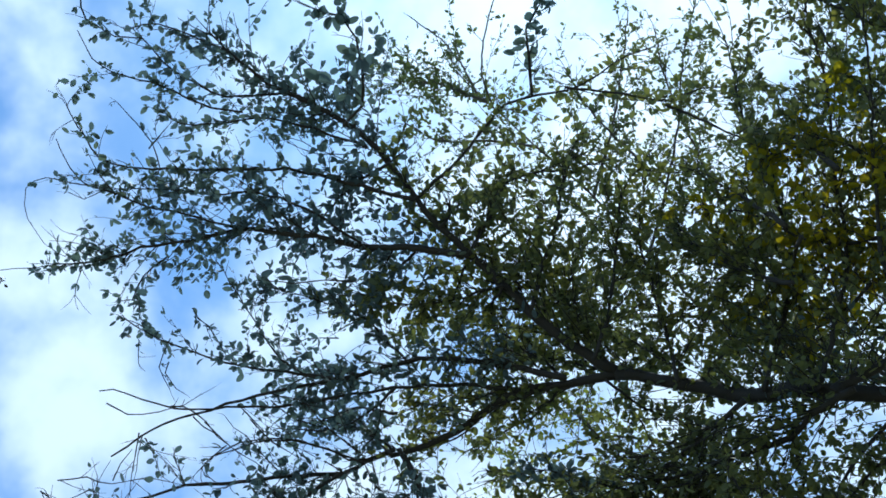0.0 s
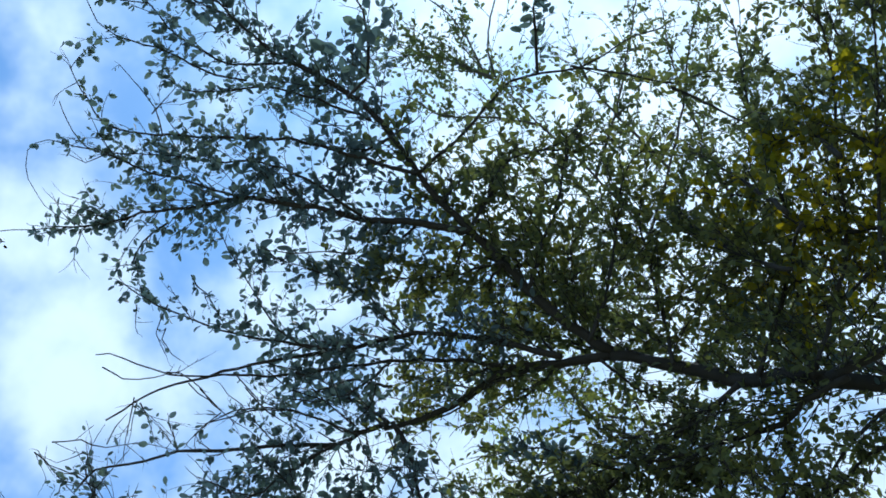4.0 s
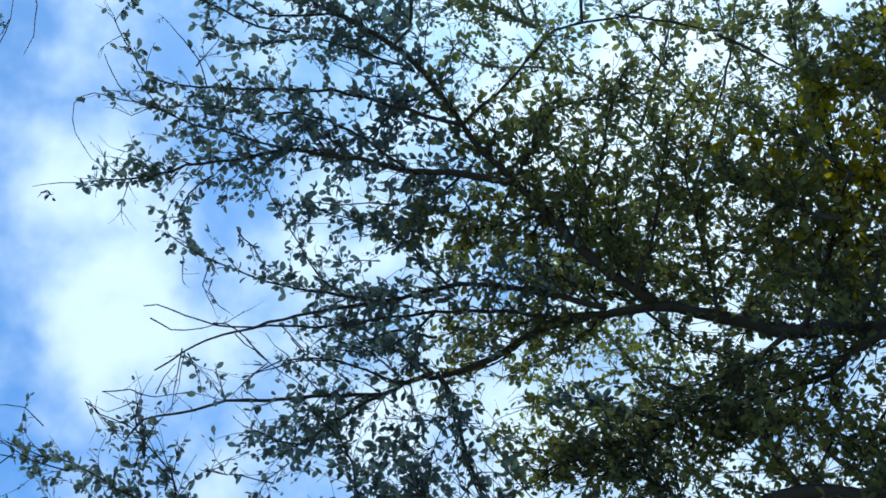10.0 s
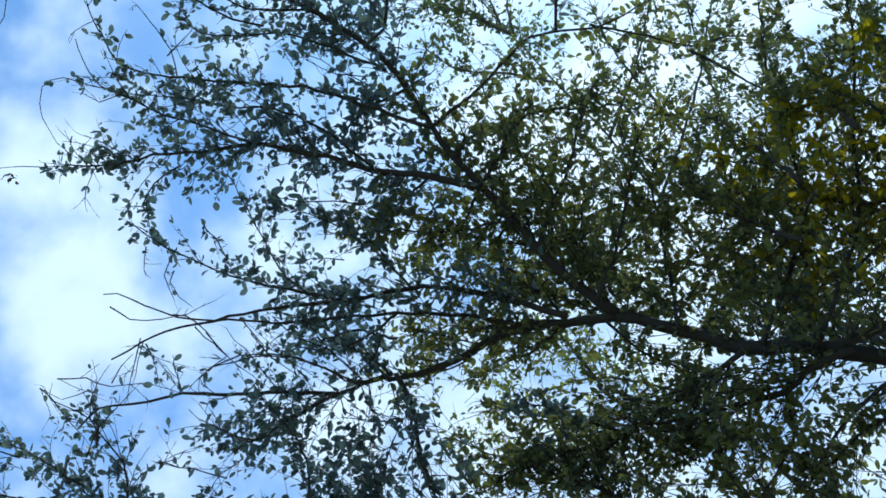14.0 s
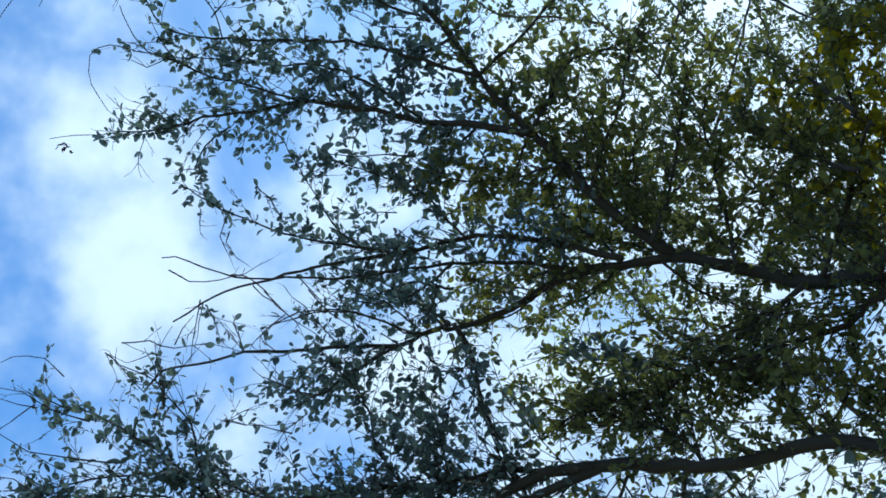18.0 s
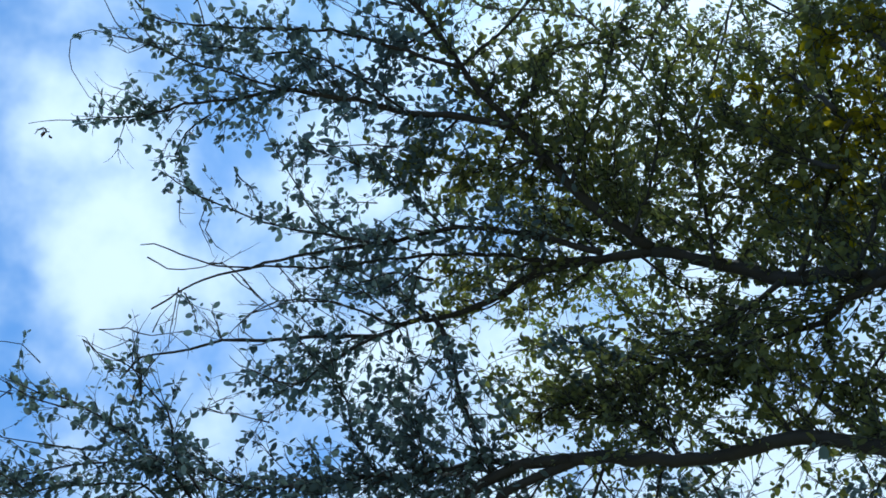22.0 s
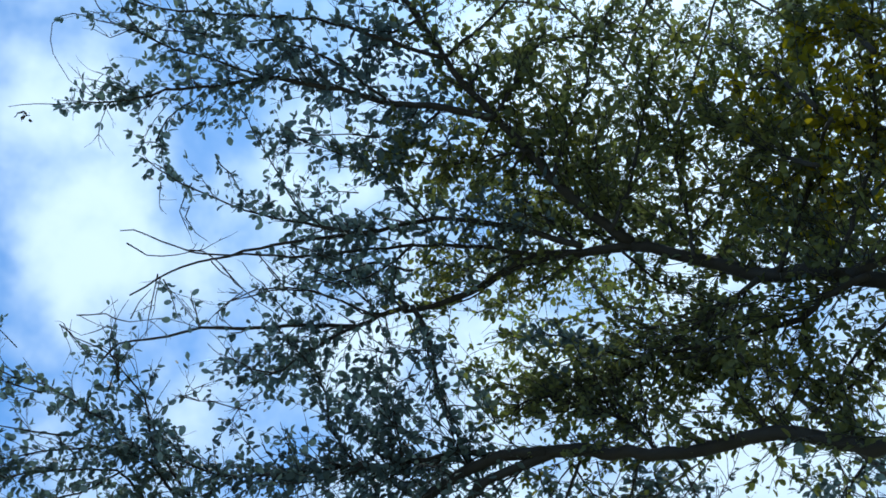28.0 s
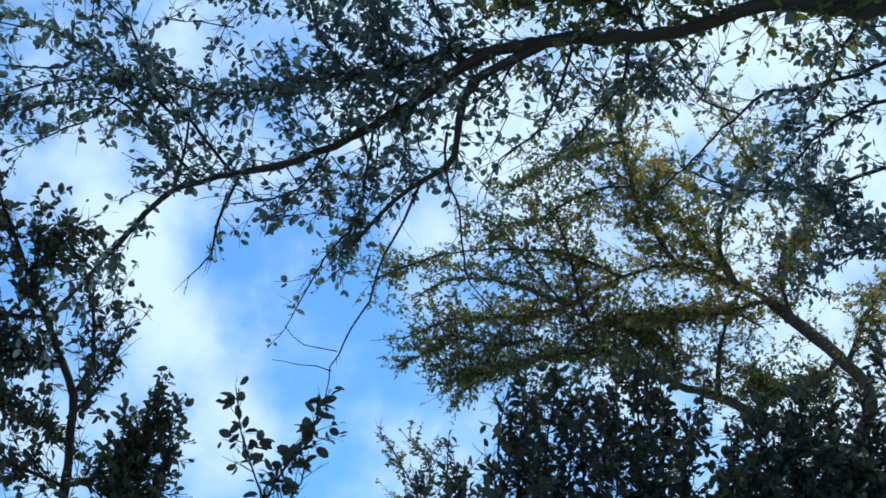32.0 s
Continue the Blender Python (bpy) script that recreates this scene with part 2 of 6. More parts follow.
def mesh_from(name, verts, corners, totals, mat):
    """A smooth mesh from flat arrays."""
    me = bpy.data.meshes.new(name)
    me.vertices.add(len(verts))
    me.vertices.foreach_set("co", np.asarray(verts, np.float32).ravel())
    me.loops.add(len(corners))
    me.loops.foreach_set("vertex_index", np.asarray(corners, np.int32))
    me.polygons.add(len(totals))
    me.polygons.foreach_set("loop_start", np.concatenate([[0], np.cumsum(totals)[:-1]]).astype(np.int32))
    me.polygons.foreach_set("use_smooth", np.ones(len(totals), bool))
    me.materials.append(mat)
    me.update(calc_edges=True)
    return me


# a leaf along +x, one unit long, folded along its rib and curled at the tip
def leaf_shape(width, curl, fold):
    v = [(0, 0, 0)]
    for x, w in ((0.15, 0.66), (0.48, 1.0), (0.82, 0.68)):
        z = -curl * x * x
        v += [(x, width * w / 2, z + fold * w), (x, 0, z), (x, -width * w / 2, z + fold * w)]
    v.append((1.0, 0, -curl))
    f = [(0, 2, 1), (0, 3, 2)]
    for i in range(2):
        a = 1 + 3 * i
        f += [(a, a + 1, a + 4, a + 3), (a + 1, a + 2, a + 5, a + 4)]
    f += [(7, 8, 10), (8, 9, 10)]
    return np.array(v, float), f


SHAPES = {kind: [leaf_shape(w * s, c, fo) for s, c, fo in ((1.0, 0.10, 0.05), (0.86, 0.22, 0.09), (1.1, -0.05, 0.04), (0.72, 0.16, 0.14))]
          for kind, w in (("round", 0.58), ("oval", 0.60), ("long", 0.38))}


class Tree:
    """A thing with its boughs; singles: how many leaves are objects of their own."""

    def __init__(self, name, label, category, base, bark, leaf, shape="round", singles=0, level=1.0, group=""):
        self.root = tagged(new(name), label, category, group)
        self.root.location = base
        self.base = np.array(base, float)
        self.bark, self.leaf, self.shape, self.singles, self.level = bark, leaf, shape, singles, level
        self.leaf_meshes = []
        if singles:
            for v, f in SHAPES[shape]:
                me = bpy.data.meshes.new("leaf")
                me.from_pydata([tuple(p) for p in v], [], f)
                me.materials.append(leaf)
                me.polygons.foreach_set("use_smooth", [True] * len(f))
                self.leaf_meshes.append(me)

    def part(self, name, verts, corners, totals, mat, parent=None):
        ob = new(name, mesh_from(name, verts - self.base, corners, totals, mat))
        ob.parent = parent or self.root
        return ob

    def tubes(self, name, soup, parent=None):
        quads = np.vstack(soup.quads)
        return self.part(name, np.vstack(soup.blocks), quads.ravel(), np.full(len(quads), 4), self.bark, parent)


def bough(tree, points, r0, r1, shoots=0, reach=0.3, size=0.042, dense=1.0, name="branch", leaf=None, bare=0.0):
    """A branch through the points, with side shoots that fork into twigs and carry leaves;
    bare: the share at its end that has lost them."""
    global rng
    rng = np.random.default_rng(int(sum(100 * abs(c) for p in points for c in p)))
    line = spline(points, 0.05 + 0.6 * r0)
    n = len(line)
    wobble = rng.normal(0, 1, (n, 3)) * (0.003 + (0.03 if r0 > 0.015 else 0.10) * r1)
    wobble[0] = wobble[-1] = 0
    line = line + wobble
    radii = np.linspace(r0, r1, n) * (1 + 0.14 * (rng.random(n) - 0.5))
    wood = Soup()
    tube(line, radii, 10 if r0 > 0.02 else 7 if r0 > 0.008 else 5, wood, 0.16)
    branch = tree.tubes(name, wood)
    if not shoots:
        return branch
    wood, spots = Soup(), []
    flat = unit(cross(line[-1] - line[0], UPWARD + rng.normal(0, 0.5, 3)))
    for i in range(shoots):
        u = min(0.04 + 0.96 * (i + rng.random() * 2.2 - 0.6) / shoots, 0.995)
        u = max(u * (1 - bare), 0.02)
        k = min(int(u * (n - 1)), n - 2)
        start = line[k] + (line[k + 1] - line[k]) * (u * (n - 1) - k)
        along = unit(line[k + 1] - line[k])
        aside = unit(flat * rng.choice((-1, 1)) + cross(along, rng.normal(0, 0.75, 3)))
        way = unit((along * rng.uniform(0.5, 2.0) + aside) * (1, 1, tree.level) + UPWARD * (0.8 if name == "limb" else 0.08))
        grow(start, way, reach * (1.15 - 0.6 * u) * rng.choice((0.3, 0.5, 0.8, 1.1, 1.5)), max(0.0019, min(r1 * 0.9, 0.0034)), 1, wood, spots, size,
             dense * rng.choice((0.3, 0.7, 0.9, 1.1, 1.3)))
    # leaf spurs close on the wood itself
    run = np.concatenate([[0], np.cumsum(np.linalg.norm(np.diff(line, axis=0), axis=1))])
    s = run[-1] * 0.12
    thick = shoots * reach / max(run[-1], 0.1)
    while s < run[-1] * (1 - bare) and thick > 2.0:
        k = min(int(np.searchsorted(run, s)), n - 1) - 1
        a = unit(line[k + 1] - line[k])
        out = unit(cross(a, rng.normal(0, 1, 3)))
        p = line[k] + (line[k + 1] - line[k]) * ((s - run[k]) / max(run[k + 1] - run[k], 1e-6)) + out * radii[k]
        if radii[k] < 0.014:
            spur(p, unit(out + a * rng.uniform(-0.2, 0.8)), size, rng.integers(2, 6), spots)
        s += size * rng.choice((0.7, 1.1, 1.6, 3.2)) / min(dense, 1.4)
    if r1 < 0.006 and not bare:
        grow(line[-1], unit(line[-1] - line[-3]), reach * 0.45, r1 * 0.8, 0, wood, spots, size, dense * 0.35)
    tagged(tree.tubes("twig_mass", wood, branch), kind="stuff")
    if spots:
        put_leaves(tree, branch, spots, leaf or tree.leaf)
    return branch


UPWARD = np.array((0, 0, 1.0))


def spur(p, way, size, count, spots):
    """A rosette of leaves that fan out from one bud."""
    for _ in range(count):
        out = unit(way * 0.8 + rng.normal(0, 0.62, 3) - UPWARD * 0.12)
        spots.append((p + out * size * 0.16, out, UPWARD + rng.normal(0, 0.8, 3), size * rng.choice((0.5, 0.7, 0.9, 1.05, 1.25)) * rng.uniform(0.85, 1.12)))


def grow(start, way, length, radius, forks, wood, spots, size, dense):
    """A bent twig with leaves in small rosettes along it and, on some, a bare whip at the end."""
    steps = 4 if length < 0.2 else 7
    line, d = [start], way
    bend = rng.normal(0, 0.085, 3) + UPWARD * 0.02
    for i in range(steps):
        d = unit(d + bend + rng.normal(0, 0.07, 3))
        line.append(line[-1] + d * length / steps)
    line = np.array(line)
    tube(line, np.linspace(radius, radius * 0.45, steps + 1), 3, wood)
    gap = size * 2.1 / dense
    side = 1
    s = gap * rng.uniform(0.3, 1.3)
    stop = length * rng.choice((0.85, 1.0, 1.02))
    while s < stop:
        k = min(int(s / length * steps), steps - 1)
        p = line[k] + (line[k + 1] - line[k]) * (s / length * steps - k)
        a = unit(line[k + 1] - line[k])
        aside = unit(cross(a, UPWARD + rng.normal(0, 0.6, 3))) * side
        spur(p, unit(a * rng.uniform(0.3, 1.1) + aside), size, rng.choice((1, 1, 2, 3, 4)), spots)
        side = -side
        s += gap * rng.choice((0.5, 0.7, 1.0, 1.8))
    if dense > 0.6 and rng.random() < 0.4:
        spur(line[-1], d, size, rng.integers(1, 3), spots)
    if forks:
        for _ in range(int(length / 0.11 + rng.random())):
            k = int(rng.integers(1, steps))
            a = unit(line[k + 1] - line[k])
            aside = unit(cross(a, rng.normal(0, 1, 3)))
            grow(line[k], unit(a + aside * rng.uniform(0.4, 0.9)), min(length * rng.uniform(0.25, 0.6), size * 5), radius * 0.65, forks - 1, wood, spots, size, dense * 1.1)


def put_leaves(tree, branch, spots, leaf):
    shapes = SHAPES[tree.shape]
    picks = rng.integers(0, len(shapes), len(spots))
    verts, corners, totals, count = [], [], [], 0
    place = np.array([q[0] for q in spots])
    x = np.array([q[1] for q in spots])
    y = np.cross(np.array([q[2] for q in spots]), x)
    y /= np.linalg.norm(y, axis=1, keepdims=True) + 1e-9
    turn = np.stack([x, y, np.cross(x, y)], axis=-1)
    size = np.array([q[3] for q in spots])
    joined = np.ones(len(spots), bool)
    for i in range(0, len(spots), 3):
        if tree.singles <= 0:
            break
        tree.singles -= 1
        joined[i] = False
        ob = new("leaf", tree.leaf_meshes[picks[i]])
        ob.parent = branch
        ob.matrix_basis = Matrix.Translation(Vector(place[i] - tree.base)) @ Matrix([[*r] for r in turn[i]]).to_4x4() @ Matrix.Scale(size[i], 4)
    for k, (v, f) in enumerate(shapes):
        use = joined & (picks == k)
        n = int(use.sum())
        if not n:
            continue
        verts.append((np.einsum("nij,vj->nvi", turn[use], v) * size[use][:, None, None] + place[use][:, None]).reshape(-1, 3))
        flat = np.array([c for face in f for c in face])
        corners.append((count + np.arange(n)[:, None] * len(v) + flat).ravel())
        totals.append(np.tile([len(face) for face in f], n))
        count += n * len(v)
    if verts:
        tagged(tree.part("foliage", np.vstack(verts), np.concatenate(corners), np.concatenate(totals), leaf, branch), kind="stuff")


# tree
tree = Tree("tree","large spreading tree with grey-brown limbs and small round leaves","tree",(2.35, 3.35, 0.0),BARK,LEAF_GREEN_HAZED,"oval",300)
bough(tree, [(2.35, 3.35, -0.05), (2.32, 3.30, 1.2), (2.25, 3.25, 2.4), (2.2, 3.2, 3.4), (2.3, 3.2, 4.6), (2.6, 3.3, 6.0), (2.9, 3.3, 7.6)], 0.17, 0.06, 0, name="trunk")
bough(tree, [(2.2, 3.2, 3.3), (2.0, 3.1, 3.75), (1.72, 2.98, 4.01)], 0.065, 0.035, 0, name="limb")
bough(tree, [(2.22, 3.2, 3.7), (2.1, 3.05, 4.2), (1.86, 2.92, 4.47)], 0.065, 0.038, 0, name="limb")
bough(tree, [(1.86, 2.92, 4.47), (1.62, 3.05, 4.64), (1.34, 3.16, 4.81), (1.23, 3.27, 4.89), (1.05, 3.33, 5.04), (0.77, 3.39, 5.19)], 0.0350, 0.0240, 52, 0.50, 0.031, 1.40, name="limb", leaf=LEAF_OLIVE)
bough(tree, [(0.77, 3.39, 5.19), (0.57, 3.46, 5.23), (0.39, 3.52, 5.27), (0.24, 3.61, 5.26), (0.12, 3.71, 5.24), (-0.05, 3.79, 5.24), (-0.17, 3.84, 5.25)], 0.0205, 0.0110, 31, 0.40, 0.031, 1.40, name="limb", leaf=LEAF_OLIVE)
bough(tree, [(-0.15, 3.82, 5.27), (-0.28, 3.87, 5.26), (-0.38, 3.93, 5.25), (-0.63, 3.94, 5.26), (-0.88, 3.95, 5.25), (-1.07, 3.95, 5.25), (-1.28, 3.98, 5.21), (-1.43, 3.99, 5.20), (-1.52, 4.06, 5.14)], 0.0123, 0.0039, 13, 0.20, 0.034, 0.49, bare=0.40)
bough(tree, [(-0.38, 3.87, 5.20), (-0.48, 3.94, 5.19), (-0.64, 4.03, 5.14), (-0.77, 4.10, 5.11), (-0.96, 4.06, 5.18)], 0.0086, 0.0026, 46, 0.25, 0.036, 1.40)
bough(tree, [(0.77, 3.38, 5.20), (0.60, 3.34, 5.33), (0.45, 3.26, 5.47), (0.35, 3.21, 5.59), (0.22, 3.13, 5.71), (0.10, 3.06, 5.82), (0.00, 2.98, 5.93), (-0.10, 2.87, 6.05)], 0.0235, 0.0110, 78, 0.40, 0.036, 1.40, name="limb", leaf=LEAF_OLIVE)
bough(tree, [(-0.10, 2.87, 6.05), (-0.19, 2.80, 6.15), (-0.31, 2.74, 6.24), (-0.46, 2.69, 6.32), (-0.61, 2.64, 6.39), (-0.75, 2.55, 6.47), (-0.87, 2.45, 6.56)], 0.0148, 0.0039, 49, 0.32, 0.036, 1.40)
bough(tree, [(-0.41, 2.74, 6.35), (-0.56, 2.70, 6.41), (-0.82, 2.70, 6.42), (-0.99, 2.63, 6.48), (-1.09, 2.57, 6.54), (-1.18, 2.49, 6.61), (-1.31, 2.48, 6.63), (-1.43, 2.41, 6.68)], 0.0064, 0.0027, 20, 0.22, 0.036, 1.40)
bough(tree, [(-0.74, 2.73, 6.32), (-0.94, 2.70, 6.37), (-1.09, 2.64, 6.44), (-1.26, 2.61, 6.49), (-1.41, 2.54, 6.55), (-1.47, 2.45, 6.65)], 0.0056, 0.0022, 11, 0.18, 0.036, 1.40, bare=0.20)
bough(tree, [(-0.19, 2.81, 6.09), (-0.41, 2.77, 6.20), (-0.61, 2.75, 6.28), (-0.82, 2.77, 6.32), (-1.03, 2.80, 6.36), (-1.11, 2.78, 6.45)], 0.0074, 0.0026, 17, 0.25, 0.036, 1.40)
bough(tree, [(0.21, 3.09, 5.65), (0.00, 3.10, 5.73), (-0.24, 3.12, 5.80), (-0.44, 3.11, 5.87), (-0.63, 3.11, 5.93), (-0.79, 3.12, 5.98), (-1.00, 3.17, 5.98), (-1.23, 3.20, 5.99), (-1.41, 3.25, 5.98), (-1.61, 3.26, 5.99)], 0.0166, 0.0032, 89, 0.30, 0.036, 1.40)
bough(tree, [(-1.61, 3.26, 5.99), (-1.72, 3.27, 5.99), (-1.82, 3.27, 5.99), (-1.94, 3.28, 5.98)], 0.0026, 0.0016, 0, 0.35, 0.041, 1.40)
bough(tree, [(-1.27, 3.03, 6.14), (-1.44, 2.98, 6.18), (-1.63, 2.94, 6.20), (-1.73, 2.98, 6.20), (-1.76, 3.07, 6.19), (-1.74, 3.20, 6.17), (-1.67, 3.33, 6.18)], 0.0029, 0.0016, 0, 0.10, 0.028, 1.40)
bough(tree, [(0.00, 2.95, 5.88), (-0.23, 2.93, 5.97), (-0.42, 2.91, 6.05), (-0.62, 2.90, 6.11), (-0.82, 2.92, 6.15), (-1.03, 2.92, 6.18), (-1.21, 2.93, 6.22), (-1.39, 2.89, 6.27), (-1.49, 2.79, 6.38), (-1.55, 2.73, 6.48)], 0.0097, 0.0027, 44, 0.28, 0.036, 1.40)
bough(tree, [(-0.24, 3.09, 5.78), (-0.48, 3.02, 5.96), (-0.68, 3.01, 6.08), (-0.90, 3.05, 6.16), (-1.11, 3.07, 6.25), (-1.36, 3.09, 6.31)], 0.0072, 0.0027, 36, 0.26, 0.036, 1.40)
bough(tree, [(-0.78, 3.10, 5.95), (-1.01, 3.06, 6.03), (-1.19, 3.05, 6.10), (-1.35, 3.02, 6.18), (-1.48, 3.01, 6.25), (-1.58, 2.94, 6.36), (-1.63, 2.90, 6.47)], 0.0060, 0.0022, 11, 0.20, 0.034, 1.40, bare=0.35)
bough(tree, [(-1.13, 2.94, 6.23), (-1.17, 2.89, 6.37), (-1.26, 2.85, 6.49), (-1.36, 2.80, 6.61)], 0.0036, 0.0016, 3, 0.10, 0.036, 1.40)
bough(tree, [(-1.12, 3.27, 6.01), (-1.23, 3.32, 5.94), (-1.28, 3.39, 5.87), (-1.33, 3.39, 5.86)], 0.0052, 0.0021, 9, 0.16, 0.036, 1.40)
bough(tree, [(-0.24, 2.26, 5.37), (-0.17, 2.19, 5.37), (-0.16, 2.06, 5.39), (-0.17, 1.94, 5.41), (-0.22, 1.85, 5.41), (-0.35, 1.78, 5.39)], 0.0069, 0.0023, 16, 0.20, 0.049, 1.40)
bough(tree, [(-0.61, 2.52, 6.22), (-0.77, 2.43, 6.33), (-0.92, 2.39, 6.41), (-1.07, 2.36, 6.48), (-1.20, 2.39, 6.52)], 0.0049, 0.0026, 19, 0.22, 0.036, 1.40)
bough(tree, [(0.00, 2.95, 5.88), (0.17, 2.86, 6.00), (0.30, 2.78, 6.10), (0.41, 2.70, 6.20), (0.56, 2.68, 6.25), (0.72, 2.69, 6.28), (0.85, 2.65, 6.34), (0.98, 2.60, 6.40), (1.09, 2.59, 6.44)], 0.0088, 0.0032, 19, 0.26, 0.032, 1.26, leaf=LEAF_OLIVE)
bough(tree, [(0.46, 2.29, 5.56), (0.45, 2.14, 5.59), (0.44, 2.03, 5.59), (0.50, 1.92, 5.59), (0.57, 1.84, 5.56)], 0.0064, 0.0020, 26, 0.11, 0.047, 1.40)
bough(tree, [(0.66, 2.56, 6.08), (0.91, 2.64, 6.14), (1.13, 2.73, 6.20), (1.30, 2.74, 6.31), (1.48, 2.78, 6.39), (1.66, 2.83, 6.46), (1.82, 2.99, 6.47)], 0.0056, 0.0028, 10, 0.40, 0.032, 1.40, leaf=LEAF_OLIVE)
bough(tree, [(1.07, 2.61, 5.97), (1.29, 2.79, 6.12), (1.50, 2.98, 6.26), (1.74, 3.19, 6.37)], 0.0072, 0.0033, 5, 0.35, 0.031, 1.40, leaf=LEAF_OLIVE)
bough(tree, [(0.57, 3.41, 5.21), (0.34, 3.42, 5.31), (0.11, 3.43, 5.39), (-0.08, 3.47, 5.43), (-0.27, 3.53, 5.44), (-0.54, 3.58, 5.44), (-0.79, 3.63, 5.43), (-1.06, 3.68, 5.39), (-1.23, 3.74, 5.36), (-1.37, 3.81, 5.32)], 0.0139, 0.0038, 48, 0.22, 0.036, 1.26, bare=0.42)
bough(tree, [(0.39, 3.52, 5.27), (0.11, 3.53, 5.34), (-0.13, 3.56, 5.37), (-0.37, 3.60, 5.38), (-0.66, 3.63, 5.38), (-0.91, 3.63, 5.39), (-1.08, 3.63, 5.40), (-1.22, 3.60, 5.45), (-1.34, 3.58, 5.49), (-1.41, 3.60, 5.51)], 0.0095, 0.0026, 34, 0.22, 0.036, 1.12, bare=0.45)
bough(tree, [(-0.37, 3.52, 5.41), (-0.65, 3.50, 5.46), (-0.85, 3.48, 5.51), (-1.02, 3.44, 5.57), (-1.14, 3.42, 5.62), (-1.23, 3.40, 5.68), (-1.29, 3.39, 5.73)], 0.0072, 0.0026, 18, 0.17, 0.036, 1.40)
bough(tree, [(-0.46, 3.51, 5.41), (-0.60, 3.48, 5.49), (-0.72, 3.37, 5.63), (-0.79, 3.29, 5.74), (-0.88, 3.20, 5.86)], 0.0048, 0.0020, 18, 0.20, 0.034, 1.40)
bough(tree, [(-0.07, 3.42, 5.38), (-0.26, 3.32, 5.57), (-0.45, 3.29, 5.67), (-0.62, 3.28, 5.75), (-0.69, 3.28, 5.83)], 0.0057, 0.0020, 37, 0.25, 0.036, 1.40)
bough(tree, [(-0.20, 3.84, 5.25), (-0.35, 3.87, 5.27), (-0.49, 3.84, 5.34), (-0.69, 3.82, 5.38), (-0.89, 3.85, 5.36), (-1.02, 3.93, 5.31)], 0.0054, 0.0020, 16, 0.20, 0.034, 0.56, bare=0.30)
bough(tree, [(-1.22, 3.71, 5.33), (-1.25, 3.80, 5.30), (-1.28, 3.90, 5.26)], 0.0025, 0.0013, 2, 0.10, 0.036, 1.40)
bough(tree, [(-1.05, 3.89, 5.20), (-1.08, 3.88, 5.27), (-1.10, 3.87, 5.35)], 0.0030, 0.0015, 0, 0.35, 0.041, 1.40)
bough(tree, [(1.46, 3.07, 4.70), (1.51, 2.91, 4.61), (1.61, 2.71, 4.52)], 0.0235, 0.0120, 17, 0.40, 0.031, 1.40, name="limb", leaf=LEAF_OLIVE)
bough(tree, [(1.18, 3.21, 4.82), (1.03, 3.37, 4.80), (0.93, 3.49, 4.79), (0.81, 3.61, 4.78), (0.67, 3.75, 4.75), (0.51, 3.88, 4.71)], 0.0120, 0.0046, 53, 0.35, 0.031, 1.40, leaf=LEAF_OLIVE)
bough(tree, [(1.49, 2.99, 4.62), (1.36, 3.12, 4.63), (1.31, 3.23, 4.64), (1.15, 3.34, 4.67), (0.96, 3.46, 4.70), (0.80, 3.54, 4.74)], 0.0146, 0.0056, 68, 0.35, 0.031, 1.40, leaf=LEAF_OLIVE)
bough(tree, [(1.33, 3.29, 4.68), (1.34, 3.35, 4.54), (1.22, 3.47, 4.37)], 0.0087, 0.0032, 10, 0.30, 0.031, 1.40, leaf=LEAF_OLIVE)
bough(tree, [(0.97, 3.26, 4.99), (0.98, 3.25, 5.27), (0.97, 3.22, 5.56), (0.97, 3.19, 5.84), (1.04, 3.12, 6.13)], 0.0089, 0.0031, 66, 0.35, 0.031, 1.40, leaf=LEAF_OLIVE)
bough(tree, [(1.25, 3.18, 4.83), (1.35, 3.10, 5.03), (1.44, 3.00, 5.24), (1.47, 2.90, 5.47), (1.41, 2.75, 5.74), (1.38, 2.62, 5.98), (1.37, 2.47, 6.20)], 0.0109, 0.0030, 63, 0.36, 0.031, 1.40, leaf=LEAF_OLIVE)
bough(tree, [(1.41, 3.08, 4.72), (1.51, 2.97, 4.92), (1.60, 2.81, 5.15), (1.61, 2.61, 5.42), (1.62, 2.39, 5.68), (1.59, 2.21, 5.91), (1.60, 2.07, 6.09)], 0.0107, 0.0029, 75, 0.36, 0.031, 1.40, leaf=LEAF_OLIVE)
bough(tree, [(1.64, 2.82, 4.55), (1.63, 2.70, 4.84), (1.65, 2.53, 5.12), (1.69, 2.25, 5.44), (1.71, 2.04, 5.69), (1.75, 1.94, 5.86)], 0.0102, 0.0028, 46, 0.36, 0.031, 1.40, leaf=LEAF_OLIVE)
bough(tree, [(0.45, 3.21, 5.41), (0.52, 3.16, 5.64), (0.62, 3.07, 5.88), (0.67, 2.99, 6.11), (0.78, 2.92, 6.32)], 0.0093, 0.0031, 44, 0.32, 0.031, 1.40, leaf=LEAF_OLIVE)
bough(tree, [(0.21, 3.09, 5.65), (0.32, 3.03, 5.85), (0.41, 2.98, 6.02), (0.63, 3.01, 6.13), (0.85, 3.05, 6.22)], 0.0083, 0.0031, 52, 0.30, 0.031, 1.40, leaf=LEAF_OLIVE)
bough(tree, [(0.67, 3.29, 5.17), (0.77, 3.20, 5.40), (0.83, 3.09, 5.64), (0.89, 2.97, 5.87), (1.03, 2.91, 6.03)], 0.0091, 0.0030, 52, 0.32, 0.031, 1.40, leaf=LEAF_OLIVE)
